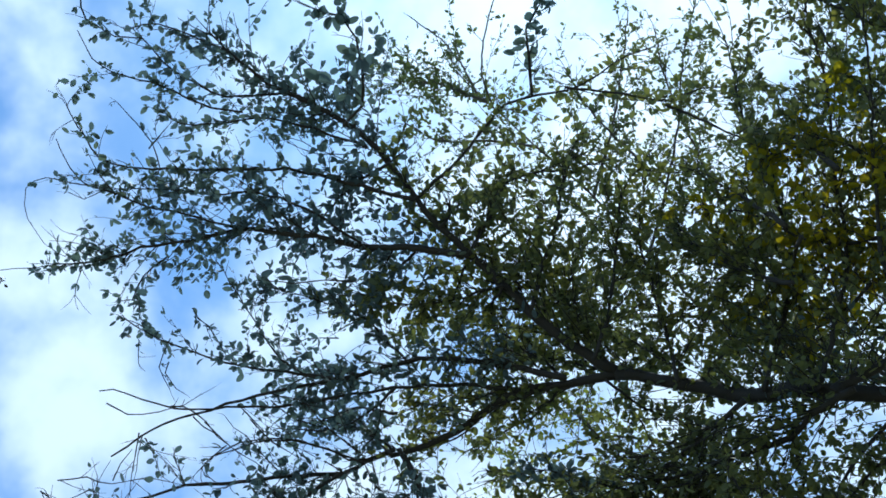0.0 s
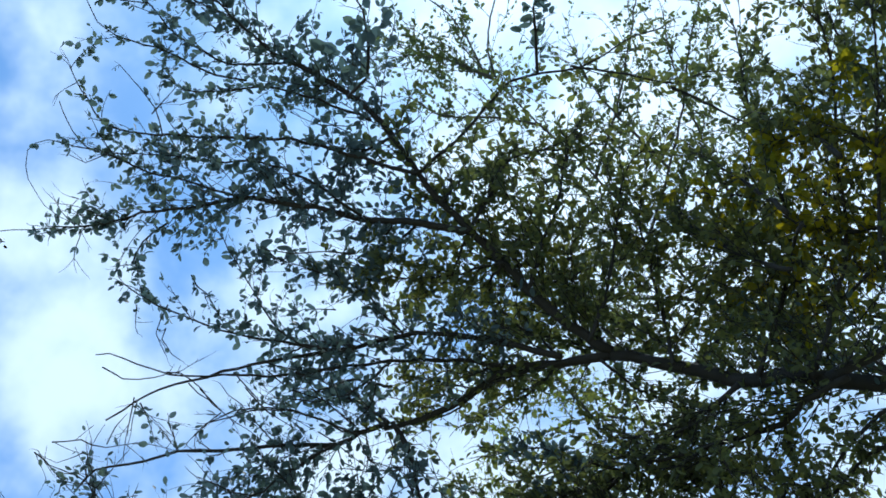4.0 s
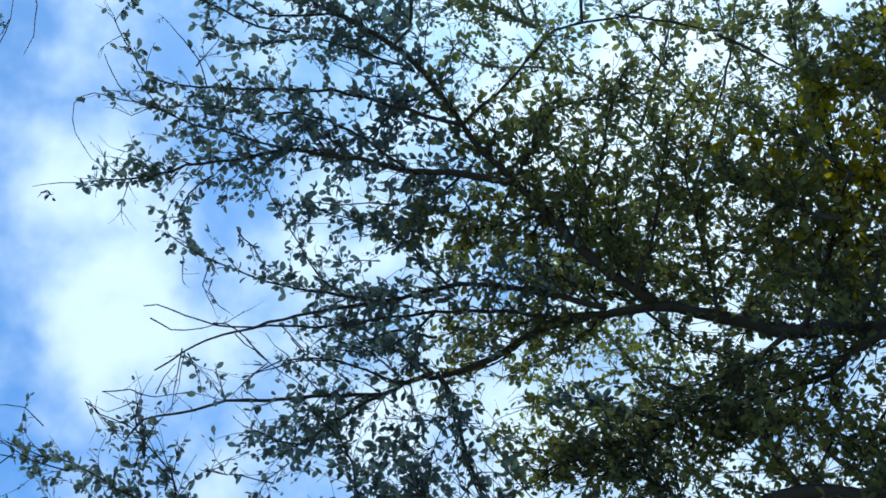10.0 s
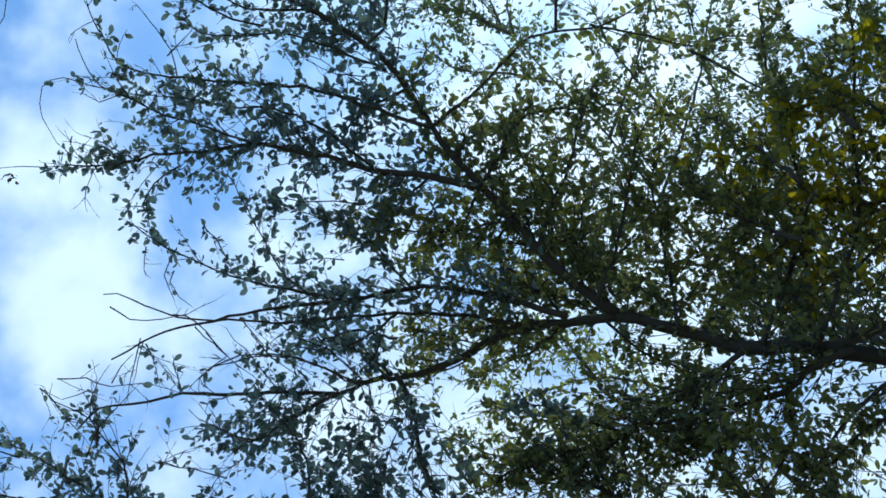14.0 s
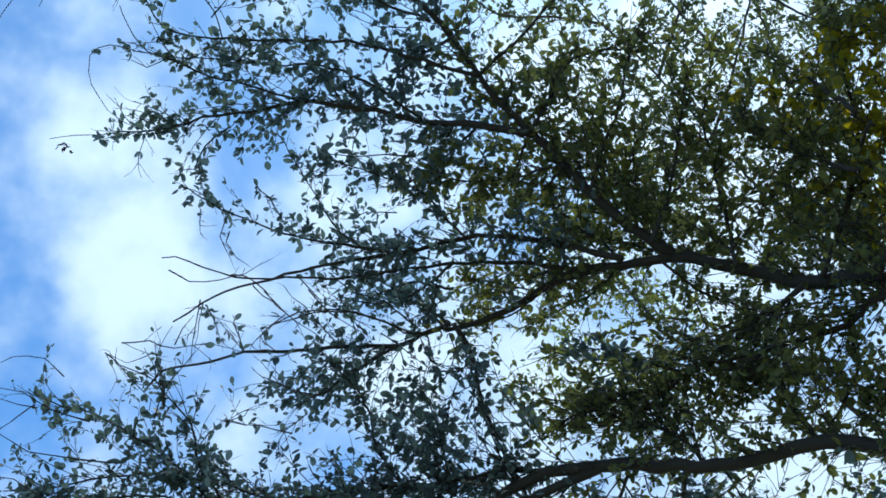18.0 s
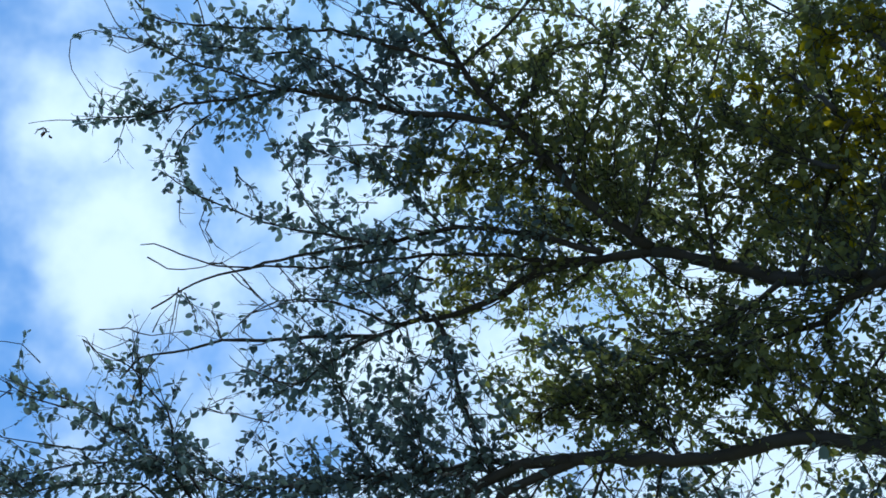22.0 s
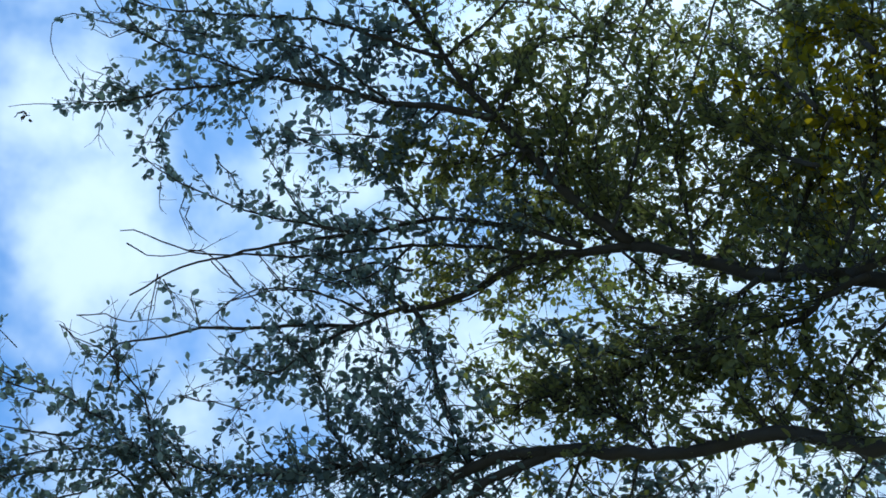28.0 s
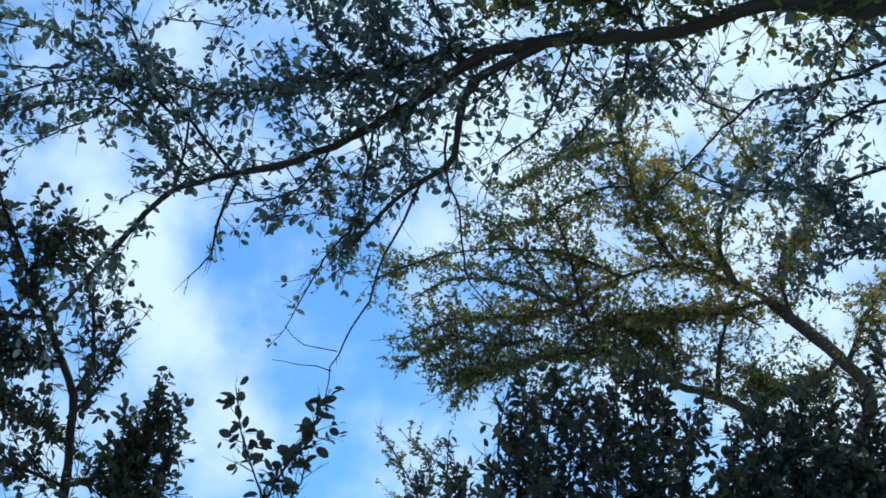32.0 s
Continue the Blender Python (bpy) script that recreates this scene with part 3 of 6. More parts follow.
bough(tree, [(0.35, 3.19, 5.56), (0.13, 3.28, 5.59), (-0.06, 3.33, 5.64), (-0.26, 3.32, 5.72)], 0.0071, 0.0025, 63, 0.30, 0.036, 1.40, leaf=LEAF_OLIVE)
bough(tree, [(0.59, 3.42, 5.19), (0.41, 3.52, 5.24), (0.23, 3.63, 5.24), (0.11, 3.75, 5.24), (-0.08, 3.83, 5.26)], 0.0081, 0.0025, 22, 0.25, 0.031, 1.40, leaf=LEAF_OLIVE)
bough(tree, [(0.71, 3.34, 5.11), (0.86, 3.48, 5.09), (1.03, 3.58, 5.09), (1.21, 3.74, 5.01)], 0.0068, 0.0024, 26, 0.30, 0.031, 1.40, leaf=LEAF_OLIVE)
bough(tree, [(-0.13, 3.75, 5.20), (-0.05, 3.79, 5.02), (-0.02, 3.82, 4.83), (0.02, 3.82, 4.67), (0.07, 3.83, 4.50)], 0.0121, 0.0045, 17, 0.30, 0.036, 1.40)
bough(tree, [(0.95, 3.55, 4.84), (0.79, 3.69, 4.91), (0.58, 3.81, 5.02), (0.35, 3.90, 5.14), (0.24, 3.97, 5.25)], 0.0068, 0.0025, 21, 0.26, 0.031, 1.40, leaf=LEAF_OLIVE)
bough(tree, [(0.82, 3.63, 4.79), (0.68, 3.78, 4.84), (0.46, 3.92, 4.90), (0.28, 4.03, 5.00), (0.11, 4.08, 5.14)], 0.0068, 0.0025, 49, 0.32, 0.031, 1.40, leaf=LEAF_OLIVE)
bough(tree, [(1.72, 2.98, 4.01), (1.51, 3.15, 4.04), (1.43, 3.25, 4.07), (1.33, 3.32, 4.15), (1.16, 3.39, 4.24), (1.01, 3.50, 4.27), (0.88, 3.58, 4.30), (0.62, 3.67, 4.37), (0.39, 3.74, 4.42)], 0.0290, 0.0235, 65, 0.40, 0.031, 1.40, name="limb", leaf=LEAF_OLIVE)
bough(tree, [(0.39, 3.74, 4.42), (0.22, 3.78, 4.43), (0.09, 3.85, 4.41), (-0.04, 3.92, 4.36), (-0.20, 3.99, 4.32), (-0.36, 4.05, 4.27), (-0.59, 4.10, 4.22), (-0.77, 4.12, 4.20), (-0.97, 4.13, 4.18), (-1.11, 4.15, 4.15)], 0.0235, 0.0116, 74, 0.32, 0.036, 1.40, name="limb")
bough(tree, [(-1.11, 4.15, 4.15), (-1.22, 4.21, 4.10), (-1.33, 4.27, 4.01), (-1.46, 4.33, 3.92), (-1.57, 4.38, 3.82), (-1.67, 4.43, 3.75)], 0.0128, 0.0060, 15, 0.25, 0.034, 1.40)
bough(tree, [(0.44, 3.73, 4.42), (0.26, 3.79, 4.38), (0.13, 3.85, 4.34), (0.07, 3.94, 4.24), (0.04, 4.02, 4.13), (0.01, 4.05, 4.10), (-0.14, 4.10, 4.04), (-0.27, 4.15, 3.97), (-0.38, 4.21, 3.88)], 0.0218, 0.0067, 37, 0.30, 0.036, 0.98, name="limb")
bough(tree, [(-0.34, 4.17, 3.95), (-0.39, 4.20, 3.94), (-0.47, 4.25, 3.89), (-0.57, 4.32, 3.78), (-0.69, 4.41, 3.63)], 0.0056, 0.0023, 12, 0.16, 0.034, 0.56)
bough(tree, [(0.02, 3.93, 4.18), (-0.00, 4.04, 4.08), (0.04, 4.16, 3.95), (0.04, 4.25, 3.87), (0.06, 4.36, 3.74), (0.14, 4.44, 3.66)], 0.0065, 0.0023, 4, 0.20, 0.031, 0.45)
bough(tree, [(-0.10, 4.11, 4.07), (-0.18, 4.20, 3.96), (-0.27, 4.27, 3.85), (-0.35, 4.36, 3.70), (-0.45, 4.43, 3.57), (-0.52, 4.48, 3.48), (-0.55, 4.53, 3.38)], 0.0067, 0.0023, 4, 0.20, 0.031, 0.45)
bough(tree, [(-0.52, 4.50, 3.47), (-0.64, 4.47, 3.50), (-0.75, 4.45, 3.52)], 0.0025, 0.0014, 0, 0.35, 0.041, 1.40)
bough(tree, [(-0.49, 4.47, 3.54), (-0.62, 4.44, 3.57), (-0.69, 4.40, 3.64)], 0.0025, 0.0014, 0, 0.35, 0.041, 1.40)
bough(tree, [(-0.82, 4.10, 4.16), (-0.91, 4.17, 4.01), (-0.95, 4.22, 3.90), (-1.05, 4.25, 3.81)], 0.0068, 0.0023, 6, 0.18, 0.034, 0.70)
bough(tree, [(-1.09, 4.15, 4.17), (-1.07, 4.14, 4.26), (-1.03, 4.11, 4.38), (-1.02, 4.09, 4.47)], 0.0079, 0.0047, 3, 0.20, 0.036, 1.40)
bough(tree, [(-0.86, 4.16, 4.23), (-0.96, 4.09, 4.36), (-1.01, 4.06, 4.44), (-1.12, 3.98, 4.56), (-1.19, 3.92, 4.66), (-1.22, 3.85, 4.79), (-1.33, 3.77, 4.88), (-1.37, 3.72, 4.97)], 0.0079, 0.0029, 35, 0.24, 0.034, 1.40)
bough(tree, [(-0.99, 4.15, 4.21), (-1.09, 4.11, 4.32), (-1.21, 4.05, 4.45), (-1.31, 4.02, 4.54), (-1.51, 4.01, 4.54), (-1.74, 4.01, 4.51), (-1.87, 4.02, 4.50)], 0.0079, 0.0025, 42, 0.26, 0.034, 1.40)
bough(tree, [(-1.08, 4.08, 4.47), (-1.29, 3.95, 4.66), (-1.48, 3.88, 4.76), (-1.62, 3.85, 4.83), (-1.76, 3.83, 4.87), (-1.90, 3.81, 4.92)], 0.0071, 0.0025, 35, 0.26, 0.034, 1.40)
bough(tree, [(-1.19, 3.95, 4.60), (-1.39, 3.94, 4.60), (-1.60, 3.95, 4.58), (-1.80, 3.96, 4.55), (-1.91, 3.97, 4.55)], 0.0057, 0.0025, 32, 0.24, 0.034, 1.40)
bough(tree, [(-1.30, 4.06, 4.57), (-1.49, 4.13, 4.51), (-1.70, 4.17, 4.46), (-1.89, 4.20, 4.42)], 0.0048, 0.0025, 16, 0.20, 0.034, 1.40)
bough(tree, [(0.23, 3.83, 4.48), (0.06, 3.86, 4.50), (-0.13, 3.90, 4.49), (-0.36, 3.92, 4.49), (-0.59, 3.94, 4.47), (-0.77, 3.96, 4.46), (-0.92, 3.95, 4.48), (-1.04, 3.92, 4.52)], 0.0111, 0.0035, 116, 0.30, 0.036, 1.40)
bough(tree, [(-0.34, 3.93, 4.50), (-0.45, 3.90, 4.66), (-0.48, 3.86, 4.81), (-0.56, 3.84, 4.95), (-0.68, 3.80, 5.08)], 0.0068, 0.0024, 55, 0.24, 0.036, 1.40)
bough(tree, [(-0.15, 3.86, 4.45), (-0.18, 3.83, 4.60), (-0.22, 3.79, 4.75), (-0.27, 3.77, 4.88)], 0.0067, 0.0023, 40, 0.26, 0.036, 1.40)
bough(tree, [(0.80, 3.70, 4.39), (0.71, 3.70, 4.54), (0.57, 3.74, 4.63), (0.39, 3.78, 4.73), (0.28, 3.89, 4.73)], 0.0087, 0.0035, 90, 0.30, 0.031, 1.40, leaf=LEAF_OLIVE)
bough(tree, [(1.18, 3.51, 4.33), (1.14, 3.55, 4.52), (1.09, 3.58, 4.71), (0.97, 3.76, 4.75)], 0.0085, 0.0028, 67, 0.32, 0.031, 1.40, leaf=LEAF_OLIVE)
bough(tree, [(1.40, 3.31, 4.14), (1.39, 3.34, 4.34), (1.34, 3.40, 4.50), (1.24, 3.50, 4.64)], 0.0082, 0.0027, 17, 0.32, 0.031, 1.12, leaf=LEAF_OLIVE)
bough(tree, [(0.74, 3.71, 4.39), (0.69, 3.82, 4.25), (0.56, 3.91, 4.15), (0.47, 3.96, 4.09)], 0.0065, 0.0022, 32, 0.25, 0.031, 0.78)
bough(tree, [(0.52, 3.75, 4.39), (0.43, 3.90, 4.23), (0.35, 3.99, 4.16), (0.22, 4.05, 4.11), (0.15, 4.15, 4.01)], 0.0076, 0.0022, 9, 0.22, 0.031, 0.78)
bough(tree, [(0.31, 3.77, 4.38), (0.20, 3.85, 4.28), (0.09, 3.88, 4.25)], 0.0055, 0.0022, 8, 0.24, 0.031, 1.12)
bough(tree, [(-0.27, 3.99, 4.25), (-0.31, 4.10, 4.14), (-0.36, 4.21, 4.01), (-0.45, 4.31, 3.89)], 0.0056, 0.0023, 35, 0.24, 0.034, 1.12)
bough(tree, [(-0.44, 4.01, 4.20), (-0.58, 4.10, 4.09), (-0.75, 4.13, 4.06), (-0.80, 4.13, 4.11)], 0.0056, 0.0023, 24, 0.24, 0.034, 0.84)
bough(tree, [(1.94, 2.96, 4.54), (1.96, 2.82, 4.96), (2.03, 2.60, 5.36), (2.06, 2.34, 5.77), (2.11, 2.07, 6.12)], 0.0107, 0.0030, 72, 0.34, 0.031, 1.40, leaf=LEAF_OLIVE)
bough(tree, [(1.88, 2.70, 4.82), (1.82, 2.76, 5.17), (1.72, 2.88, 5.49), (1.60, 2.96, 5.82)], 0.0107, 0.0030, 36, 0.34, 0.031, 1.40, leaf=LEAF_OLIVE)
bough(tree, [(1.86, 2.39, 5.06), (1.83, 2.47, 5.37), (1.78, 2.44, 5.75), (1.73, 2.40, 6.12)], 0.0107, 0.0030, 62, 0.34, 0.031, 1.40, leaf=LEAF_OLIVE)
bough(tree, [(1.82, 2.07, 5.28), (1.80, 2.13, 5.59), (1.74, 2.19, 5.90), (1.62, 2.24, 6.24)], 0.0107, 0.0030, 39, 0.34, 0.031, 1.40, leaf=LEAF_OLIVE)
bough(tree, [(1.41, 3.08, 4.72), (1.44, 3.16, 5.01), (1.34, 3.25, 5.34), (1.26, 3.36, 5.63)], 0.0107, 0.0030, 47, 0.34, 0.031, 1.40, leaf=LEAF_OLIVE)
bough(tree, [(1.93, 2.89, 4.61), (1.84, 3.00, 4.86), (1.73, 3.13, 5.09), (1.59, 3.33, 5.26), (1.44, 3.56, 5.40)], 0.0107, 0.0030, 30, 0.34, 0.031, 1.40, leaf=LEAF_OLIVE)
bough(tree, [(1.35, 2.80, 4.99), (1.26, 2.95, 5.26), (1.16, 3.06, 5.56), (1.09, 3.15, 5.85)], 0.0107, 0.0030, 92, 0.34, 0.031, 1.40, leaf=LEAF_OLIVE)
bough(tree, [(1.34, 2.64, 5.12), (1.27, 2.78, 5.56), (1.20, 2.94, 5.97)], 0.0107, 0.0030, 32, 0.34, 0.031, 1.40, leaf=LEAF_OLIVE)
bough(tree, [(1.52, 2.45, 5.19), (1.49, 2.57, 5.62), (1.43, 2.80, 5.99)], 0.0107, 0.0030, 14, 0.34, 0.031, 1.40, leaf=LEAF_OLIVE)
bough(tree, [(1.68, 2.99, 4.36), (1.53, 3.13, 4.39), (1.43, 3.29, 4.37), (1.32, 3.42, 4.38)], 0.0102, 0.0026, 23, 0.30, 0.031, 1.40, leaf=LEAF_OLIVE)
bough(tree, [(1.67, 2.91, 4.44), (1.56, 3.02, 4.47), (1.46, 3.18, 4.44), (1.38, 3.33, 4.38), (1.36, 3.44, 4.34)], 0.0102, 0.0026, 31, 0.30, 0.031, 1.40, leaf=LEAF_OLIVE)
bough(tree, [(-0.08, 2.38, 5.30), (-0.03, 2.30, 5.23), (0.01, 2.22, 5.16)], 0.0031, 0.0016, 4, 0.06, 0.057, 0.98, leaf=LEAF_OLIVE)
bough(tree, [(1.11, 2.30, 5.18), (1.15, 2.20, 5.11), (1.16, 2.15, 5.01)], 0.0031, 0.0016, 4, 0.06, 0.031, 0.98, leaf=LEAF_OLIVE)
bough(tree, [(1.16, 3.38, 4.16), (1.19, 3.27, 4.12), (1.20, 3.19, 4.05)], 0.0031, 0.0016, 4, 0.06, 0.057, 0.98)
bough(tree, [(-0.23, 2.72, 5.05), (-0.52, 2.63, 4.96), (-0.53, 2.55, 4.89)], 0.0031, 0.0016, 4, 0.06, 0.045, 0.98)
bough(tree, [(-0.57, 3.77, 3.80), (-0.63, 3.68, 3.73), (-0.63, 3.62, 3.64)], 0.0031, 0.0016, 4, 0.06, 0.057, 0.98)
bough(tree, [(0.62, 3.41, 5.41), (0.64, 3.41, 5.74), (0.78, 3.37, 6.06), (0.88, 3.41, 6.33)], 0.0072, 0.0030, 25, 0.26, 0.031, 1.40, leaf=LEAF_OLIVE)
bough(tree, [(0.35, 3.22, 5.60), (0.49, 3.33, 5.98), (0.61, 3.37, 6.40)], 0.0072, 0.0030, 29, 0.26, 0.031, 1.40, leaf=LEAF_OLIVE)
bough(tree, [(0.46, 3.31, 5.52), (0.73, 3.48, 5.83), (1.00, 3.60, 6.17)], 0.0072, 0.0030, 22, 0.26, 0.031, 1.40, leaf=LEAF_OLIVE)
bough(tree, [(0.10, 3.02, 5.77), (0.24, 3.14, 6.14), (0.46, 3.31, 6.46)], 0.0072, 0.0030, 21, 0.26, 0.031, 1.40, leaf=LEAF_OLIVE)
bough(tree, [(0.21, 3.12, 5.69), (0.14, 3.42, 5.77), (-0.02, 3.68, 5.89), (-0.16, 3.87, 6.05)], 0.0072, 0.0030, 21, 0.26, 0.036, 1.40, leaf=LEAF_OLIVE)
bough(tree, [(1.68, 3.43, 5.06), (1.69, 3.54, 5.49), (1.67, 3.70, 5.88)], 0.0072, 0.0030, 32, 0.26, 0.031, 1.40, leaf=LEAF_OLIVE)
bough(tree, [(1.94, 3.19, 5.15), (1.79, 3.42, 5.55), (1.69, 3.74, 5.84)], 0.0072, 0.0030, 13, 0.26, 0.031, 1.40, leaf=LEAF_OLIVE)
bough(tree, [(1.11, 3.50, 5.21), (1.34, 3.62, 5.55), (1.54, 3.80, 5.85)], 0.0072, 0.0030, 73, 0.26, 0.031, 1.40, leaf=LEAF_OLIVE)
bough(tree, [(-0.10, 2.79, 5.93), (-0.28, 3.00, 6.08), (-0.46, 3.27, 6.18), (-0.60, 3.56, 6.27)], 0.0072, 0.0030, 14, 0.26, 0.036, 1.40)
bough(tree, [(0.00, 3.09, 5.72), (-0.16, 3.43, 5.93), (-0.40, 3.77, 6.12)], 0.0072, 0.0030, 18, 0.26, 0.036, 1.40)
bough(tree, [(-0.27, 3.48, 5.38), (-0.48, 3.71, 5.67), (-0.73, 4.02, 5.86)], 0.0072, 0.0030, 10, 0.26, 0.036, 1.40)
bough(tree, [(-0.13, 3.61, 5.27), (-0.34, 3.84, 5.55), (-0.58, 4.15, 5.76)], 0.0072, 0.0030, 10, 0.26, 0.036, 1.40)
bough(tree, [(-0.15, 3.72, 5.16), (-0.29, 3.90, 5.50), (-0.52, 4.08, 5.83)], 0.0072, 0.0030, 8, 0.26, 0.036, 1.40)
bough(tree, [(0.78, 3.42, 5.24), (0.61, 3.59, 5.50), (0.39, 3.74, 5.77), (0.19, 3.89, 6.03)], 0.0070, 0.0030, 50, 0.24, 0.031, 1.40, leaf=LEAF_OLIVE)
bough(tree, [(0.57, 3.44, 5.25), (0.44, 3.55, 5.55), (0.29, 3.64, 5.86), (0.15, 3.80, 6.11)], 0.0070, 0.0030, 41, 0.24, 0.031, 1.40, leaf=LEAF_OLIVE)
bough(tree, [(0.34, 3.16, 5.52), (0.30, 3.44, 5.66), (0.39, 3.72, 5.79), (0.57, 3.97, 5.93)], 0.0070, 0.0030, 34, 0.24, 0.031, 1.40, leaf=LEAF_OLIVE)
bough(tree, [(1.08, 3.43, 5.14), (0.97, 3.53, 5.48), (0.85, 3.69, 5.75), (0.69, 3.80, 6.06)], 0.0070, 0.0030, 57, 0.24, 0.031, 1.40, leaf=LEAF_OLIVE)
bough(tree, [(0.38, 3.48, 5.24), (0.26, 3.70, 5.44), (0.11, 3.93, 5.61), (-0.05, 4.19, 5.75)], 0.0070, 0.0030, 28, 0.24, 0.036, 1.40, leaf=LEAF_OLIVE)
bough(tree, [(0.57, 3.46, 5.23), (0.47, 3.75, 5.36), (0.31, 4.02, 5.51), (0.16, 4.28, 5.66)], 0.0070, 0.0030, 40, 0.24, 0.031, 1.40, leaf=LEAF_OLIVE)
bough(tree, [(0.78, 3.42, 5.23), (0.90, 3.81, 5.43), (1.06, 4.23, 5.57)], 0.0070, 0.0030, 12, 0.24, 0.031, 1.40, leaf=LEAF_OLIVE)
bough(tree, [(-0.13, 3.47, 5.27), (-0.29, 3.74, 5.39), (-0.46, 3.96, 5.55), (-0.69, 4.14, 5.75)], 0.0070, 0.0030, 12, 0.24, 0.036, 1.40)
bough(tree, [(-0.16, 3.65, 5.08), (-0.30, 3.88, 5.46), (-0.53, 4.12, 5.79)], 0.0070, 0.0030, 12, 0.24, 0.036, 1.40)
bough(tree, [(0.79, 3.67, 4.82), (0.61, 3.64, 4.86), (0.46, 3.60, 4.89), (0.32, 3.62, 4.89)], 0.0065, 0.0025, 24, 0.22, 0.036, 1.40)
bough(tree, [(-0.03, 3.09, 6.15), (-0.23, 3.01, 6.24), (-0.53, 2.89, 6.33), (-0.66, 2.87, 6.36)], 0.0033, 0.0016, 3, 0.12, 0.030, 0.42)
bough(tree, [(-0.23, 2.93, 6.25), (-0.43, 2.94, 6.28), (-0.56, 2.92, 6.35)], 0.0033, 0.0016, 3, 0.12, 0.030, 0.42)
bough(tree, [(-1.15, 2.81, 6.19), (-1.10, 2.78, 6.27), (-1.06, 2.77, 6.35)], 0.0033, 0.0016, 3, 0.12, 0.030, 0.42)
bough(tree, [(-1.30, 2.95, 6.05), (-1.38, 2.87, 6.14), (-1.42, 2.84, 6.21)], 0.0033, 0.0016, 3, 0.12, 0.030, 0.42)
bough(tree, [(-1.24, 3.47, 5.68), (-1.27, 3.61, 5.69)], 0.0033, 0.0016, 3, 0.12, 0.030, 0.42)
bough(tree, [(-1.33, 2.92, 6.07), (-1.44, 2.97, 6.06), (-1.52, 2.96, 6.11)], 0.0033, 0.0016, 3, 0.12, 0.030, 0.42)
bough(tree, [(-1.11, 3.49, 5.70), (-1.17, 3.61, 5.65), (-1.14, 3.72, 5.62)], 0.0033, 0.0016, 3, 0.12, 0.030, 0.42)
bough(tree, [(-0.38, 3.59, 5.75), (-0.53, 3.61, 5.78), (-0.59, 3.66, 5.80)], 0.0033, 0.0016, 3, 0.12, 0.030, 0.42)
bough(tree, [(-1.32, 3.71, 4.69), (-1.28, 3.64, 4.78), (-1.22, 3.60, 4.85), (-1.16, 3.56, 4.91)], 0.0030, 0.0014, 5, 0.12, 0.030, 0.42)
bough(tree, [(-1.50, 3.49, 4.85), (-1.43, 3.56, 4.81), (-1.33, 3.65, 4.74)], 0.0030, 0.0014, 5, 0.12, 0.030, 0.42)
bough(tree, [(-1.44, 3.48, 4.89), (-1.34, 3.50, 4.91), (-1.24, 3.54, 4.91), (-1.11, 3.55, 4.94), (-0.97, 3.60, 4.93)], 0.0030, 0.0014, 5, 0.12, 0.030, 0.42)
bough(tree, [(-1.14, 3.42, 5.06), (-1.16, 3.49, 4.99), (-1.18, 3.57, 4.90)], 0.0030, 0.0014, 5, 0.12, 0.030, 0.42)
bough(tree, [(-0.98, 3.60, 4.93), (-0.99, 3.56, 4.97), (-1.01, 3.52, 5.00)], 0.0030, 0.0014, 5, 0.12, 0.030, 0.42)
bough(tree, [(-0.81, 3.52, 5.06), (-0.88, 3.54, 5.01), (-0.94, 3.58, 4.96)], 0.0030, 0.0014, 6, 0.12, 0.030, 0.42)
bough(tree, [(-0.27, 3.63, 5.03), (-0.22, 3.71, 4.95), (-0.13, 3.73, 4.92), (-0.06, 3.73, 4.93)], 0.0030, 0.0014, 19, 0.12, 0.030, 0.42)
bough(tree, [(-0.97, 3.79, 4.71), (-1.04, 3.77, 4.72), (-0.94, 3.75, 4.77)], 0.0030, 0.0014, 5, 0.12, 0.030, 0.42)
bough(tree, [(-0.73, 3.80, 4.77), (-0.82, 3.83, 4.71), (-0.86, 3.87, 4.65)], 0.0030, 0.0014, 16, 0.12, 0.030, 0.42)
bough(tree, [(-0.85, 4.03, 4.06), (-0.90, 4.09, 3.94), (-0.95, 4.15, 3.81)], 0.0029, 0.0013, 8, 0.12, 0.030, 0.42)
bough(tree, [(-0.34, 4.17, 3.95), (-0.52, 4.13, 3.98), (-0.71, 4.11, 3.97)], 0.0029, 0.0013, 10, 0.12, 0.030, 0.42)
bough(tree, [(0.49, 3.94, 4.30), (0.39, 4.01, 4.21), (0.21, 4.08, 4.11), (0.12, 4.15, 4.01), (0.12, 4.23, 3.87)], 0.0029, 0.0013, 4, 0.12, 0.030, 0.34)
bough(tree, [(0.27, 3.98, 4.28), (0.19, 4.05, 4.17), (0.07, 4.09, 4.11)], 0.0029, 0.0013, 4, 0.12, 0.030, 0.34)
bough(tree, [(0.90, 3.83, 4.35), (1.00, 3.88, 4.24), (1.12, 3.88, 4.19)], 0.0029, 0.0013, 4, 0.12, 0.030, 0.34)
bough(tree, [(1.00, 3.90, 4.21), (1.05, 3.83, 4.30), (1.11, 3.74, 4.39)], 0.0029, 0.0013, 15, 0.12, 0.030, 0.42)
bough(tree, [(-0.99, 3.34, 5.72), (-0.93, 3.42, 5.68), (-0.87, 3.50, 5.62), (-0.81, 3.55, 5.59)], 0.0035, 0.0013, 7, 0.12, 0.034, 0.98)
bough(tree, [(-1.10, 3.50, 5.56), (-1.12, 3.53, 5.53), (-1.08, 3.59, 5.48), (-1.03, 3.62, 5.47)], 0.0035, 0.0013, 1, 0.12, 0.034, 0.98)
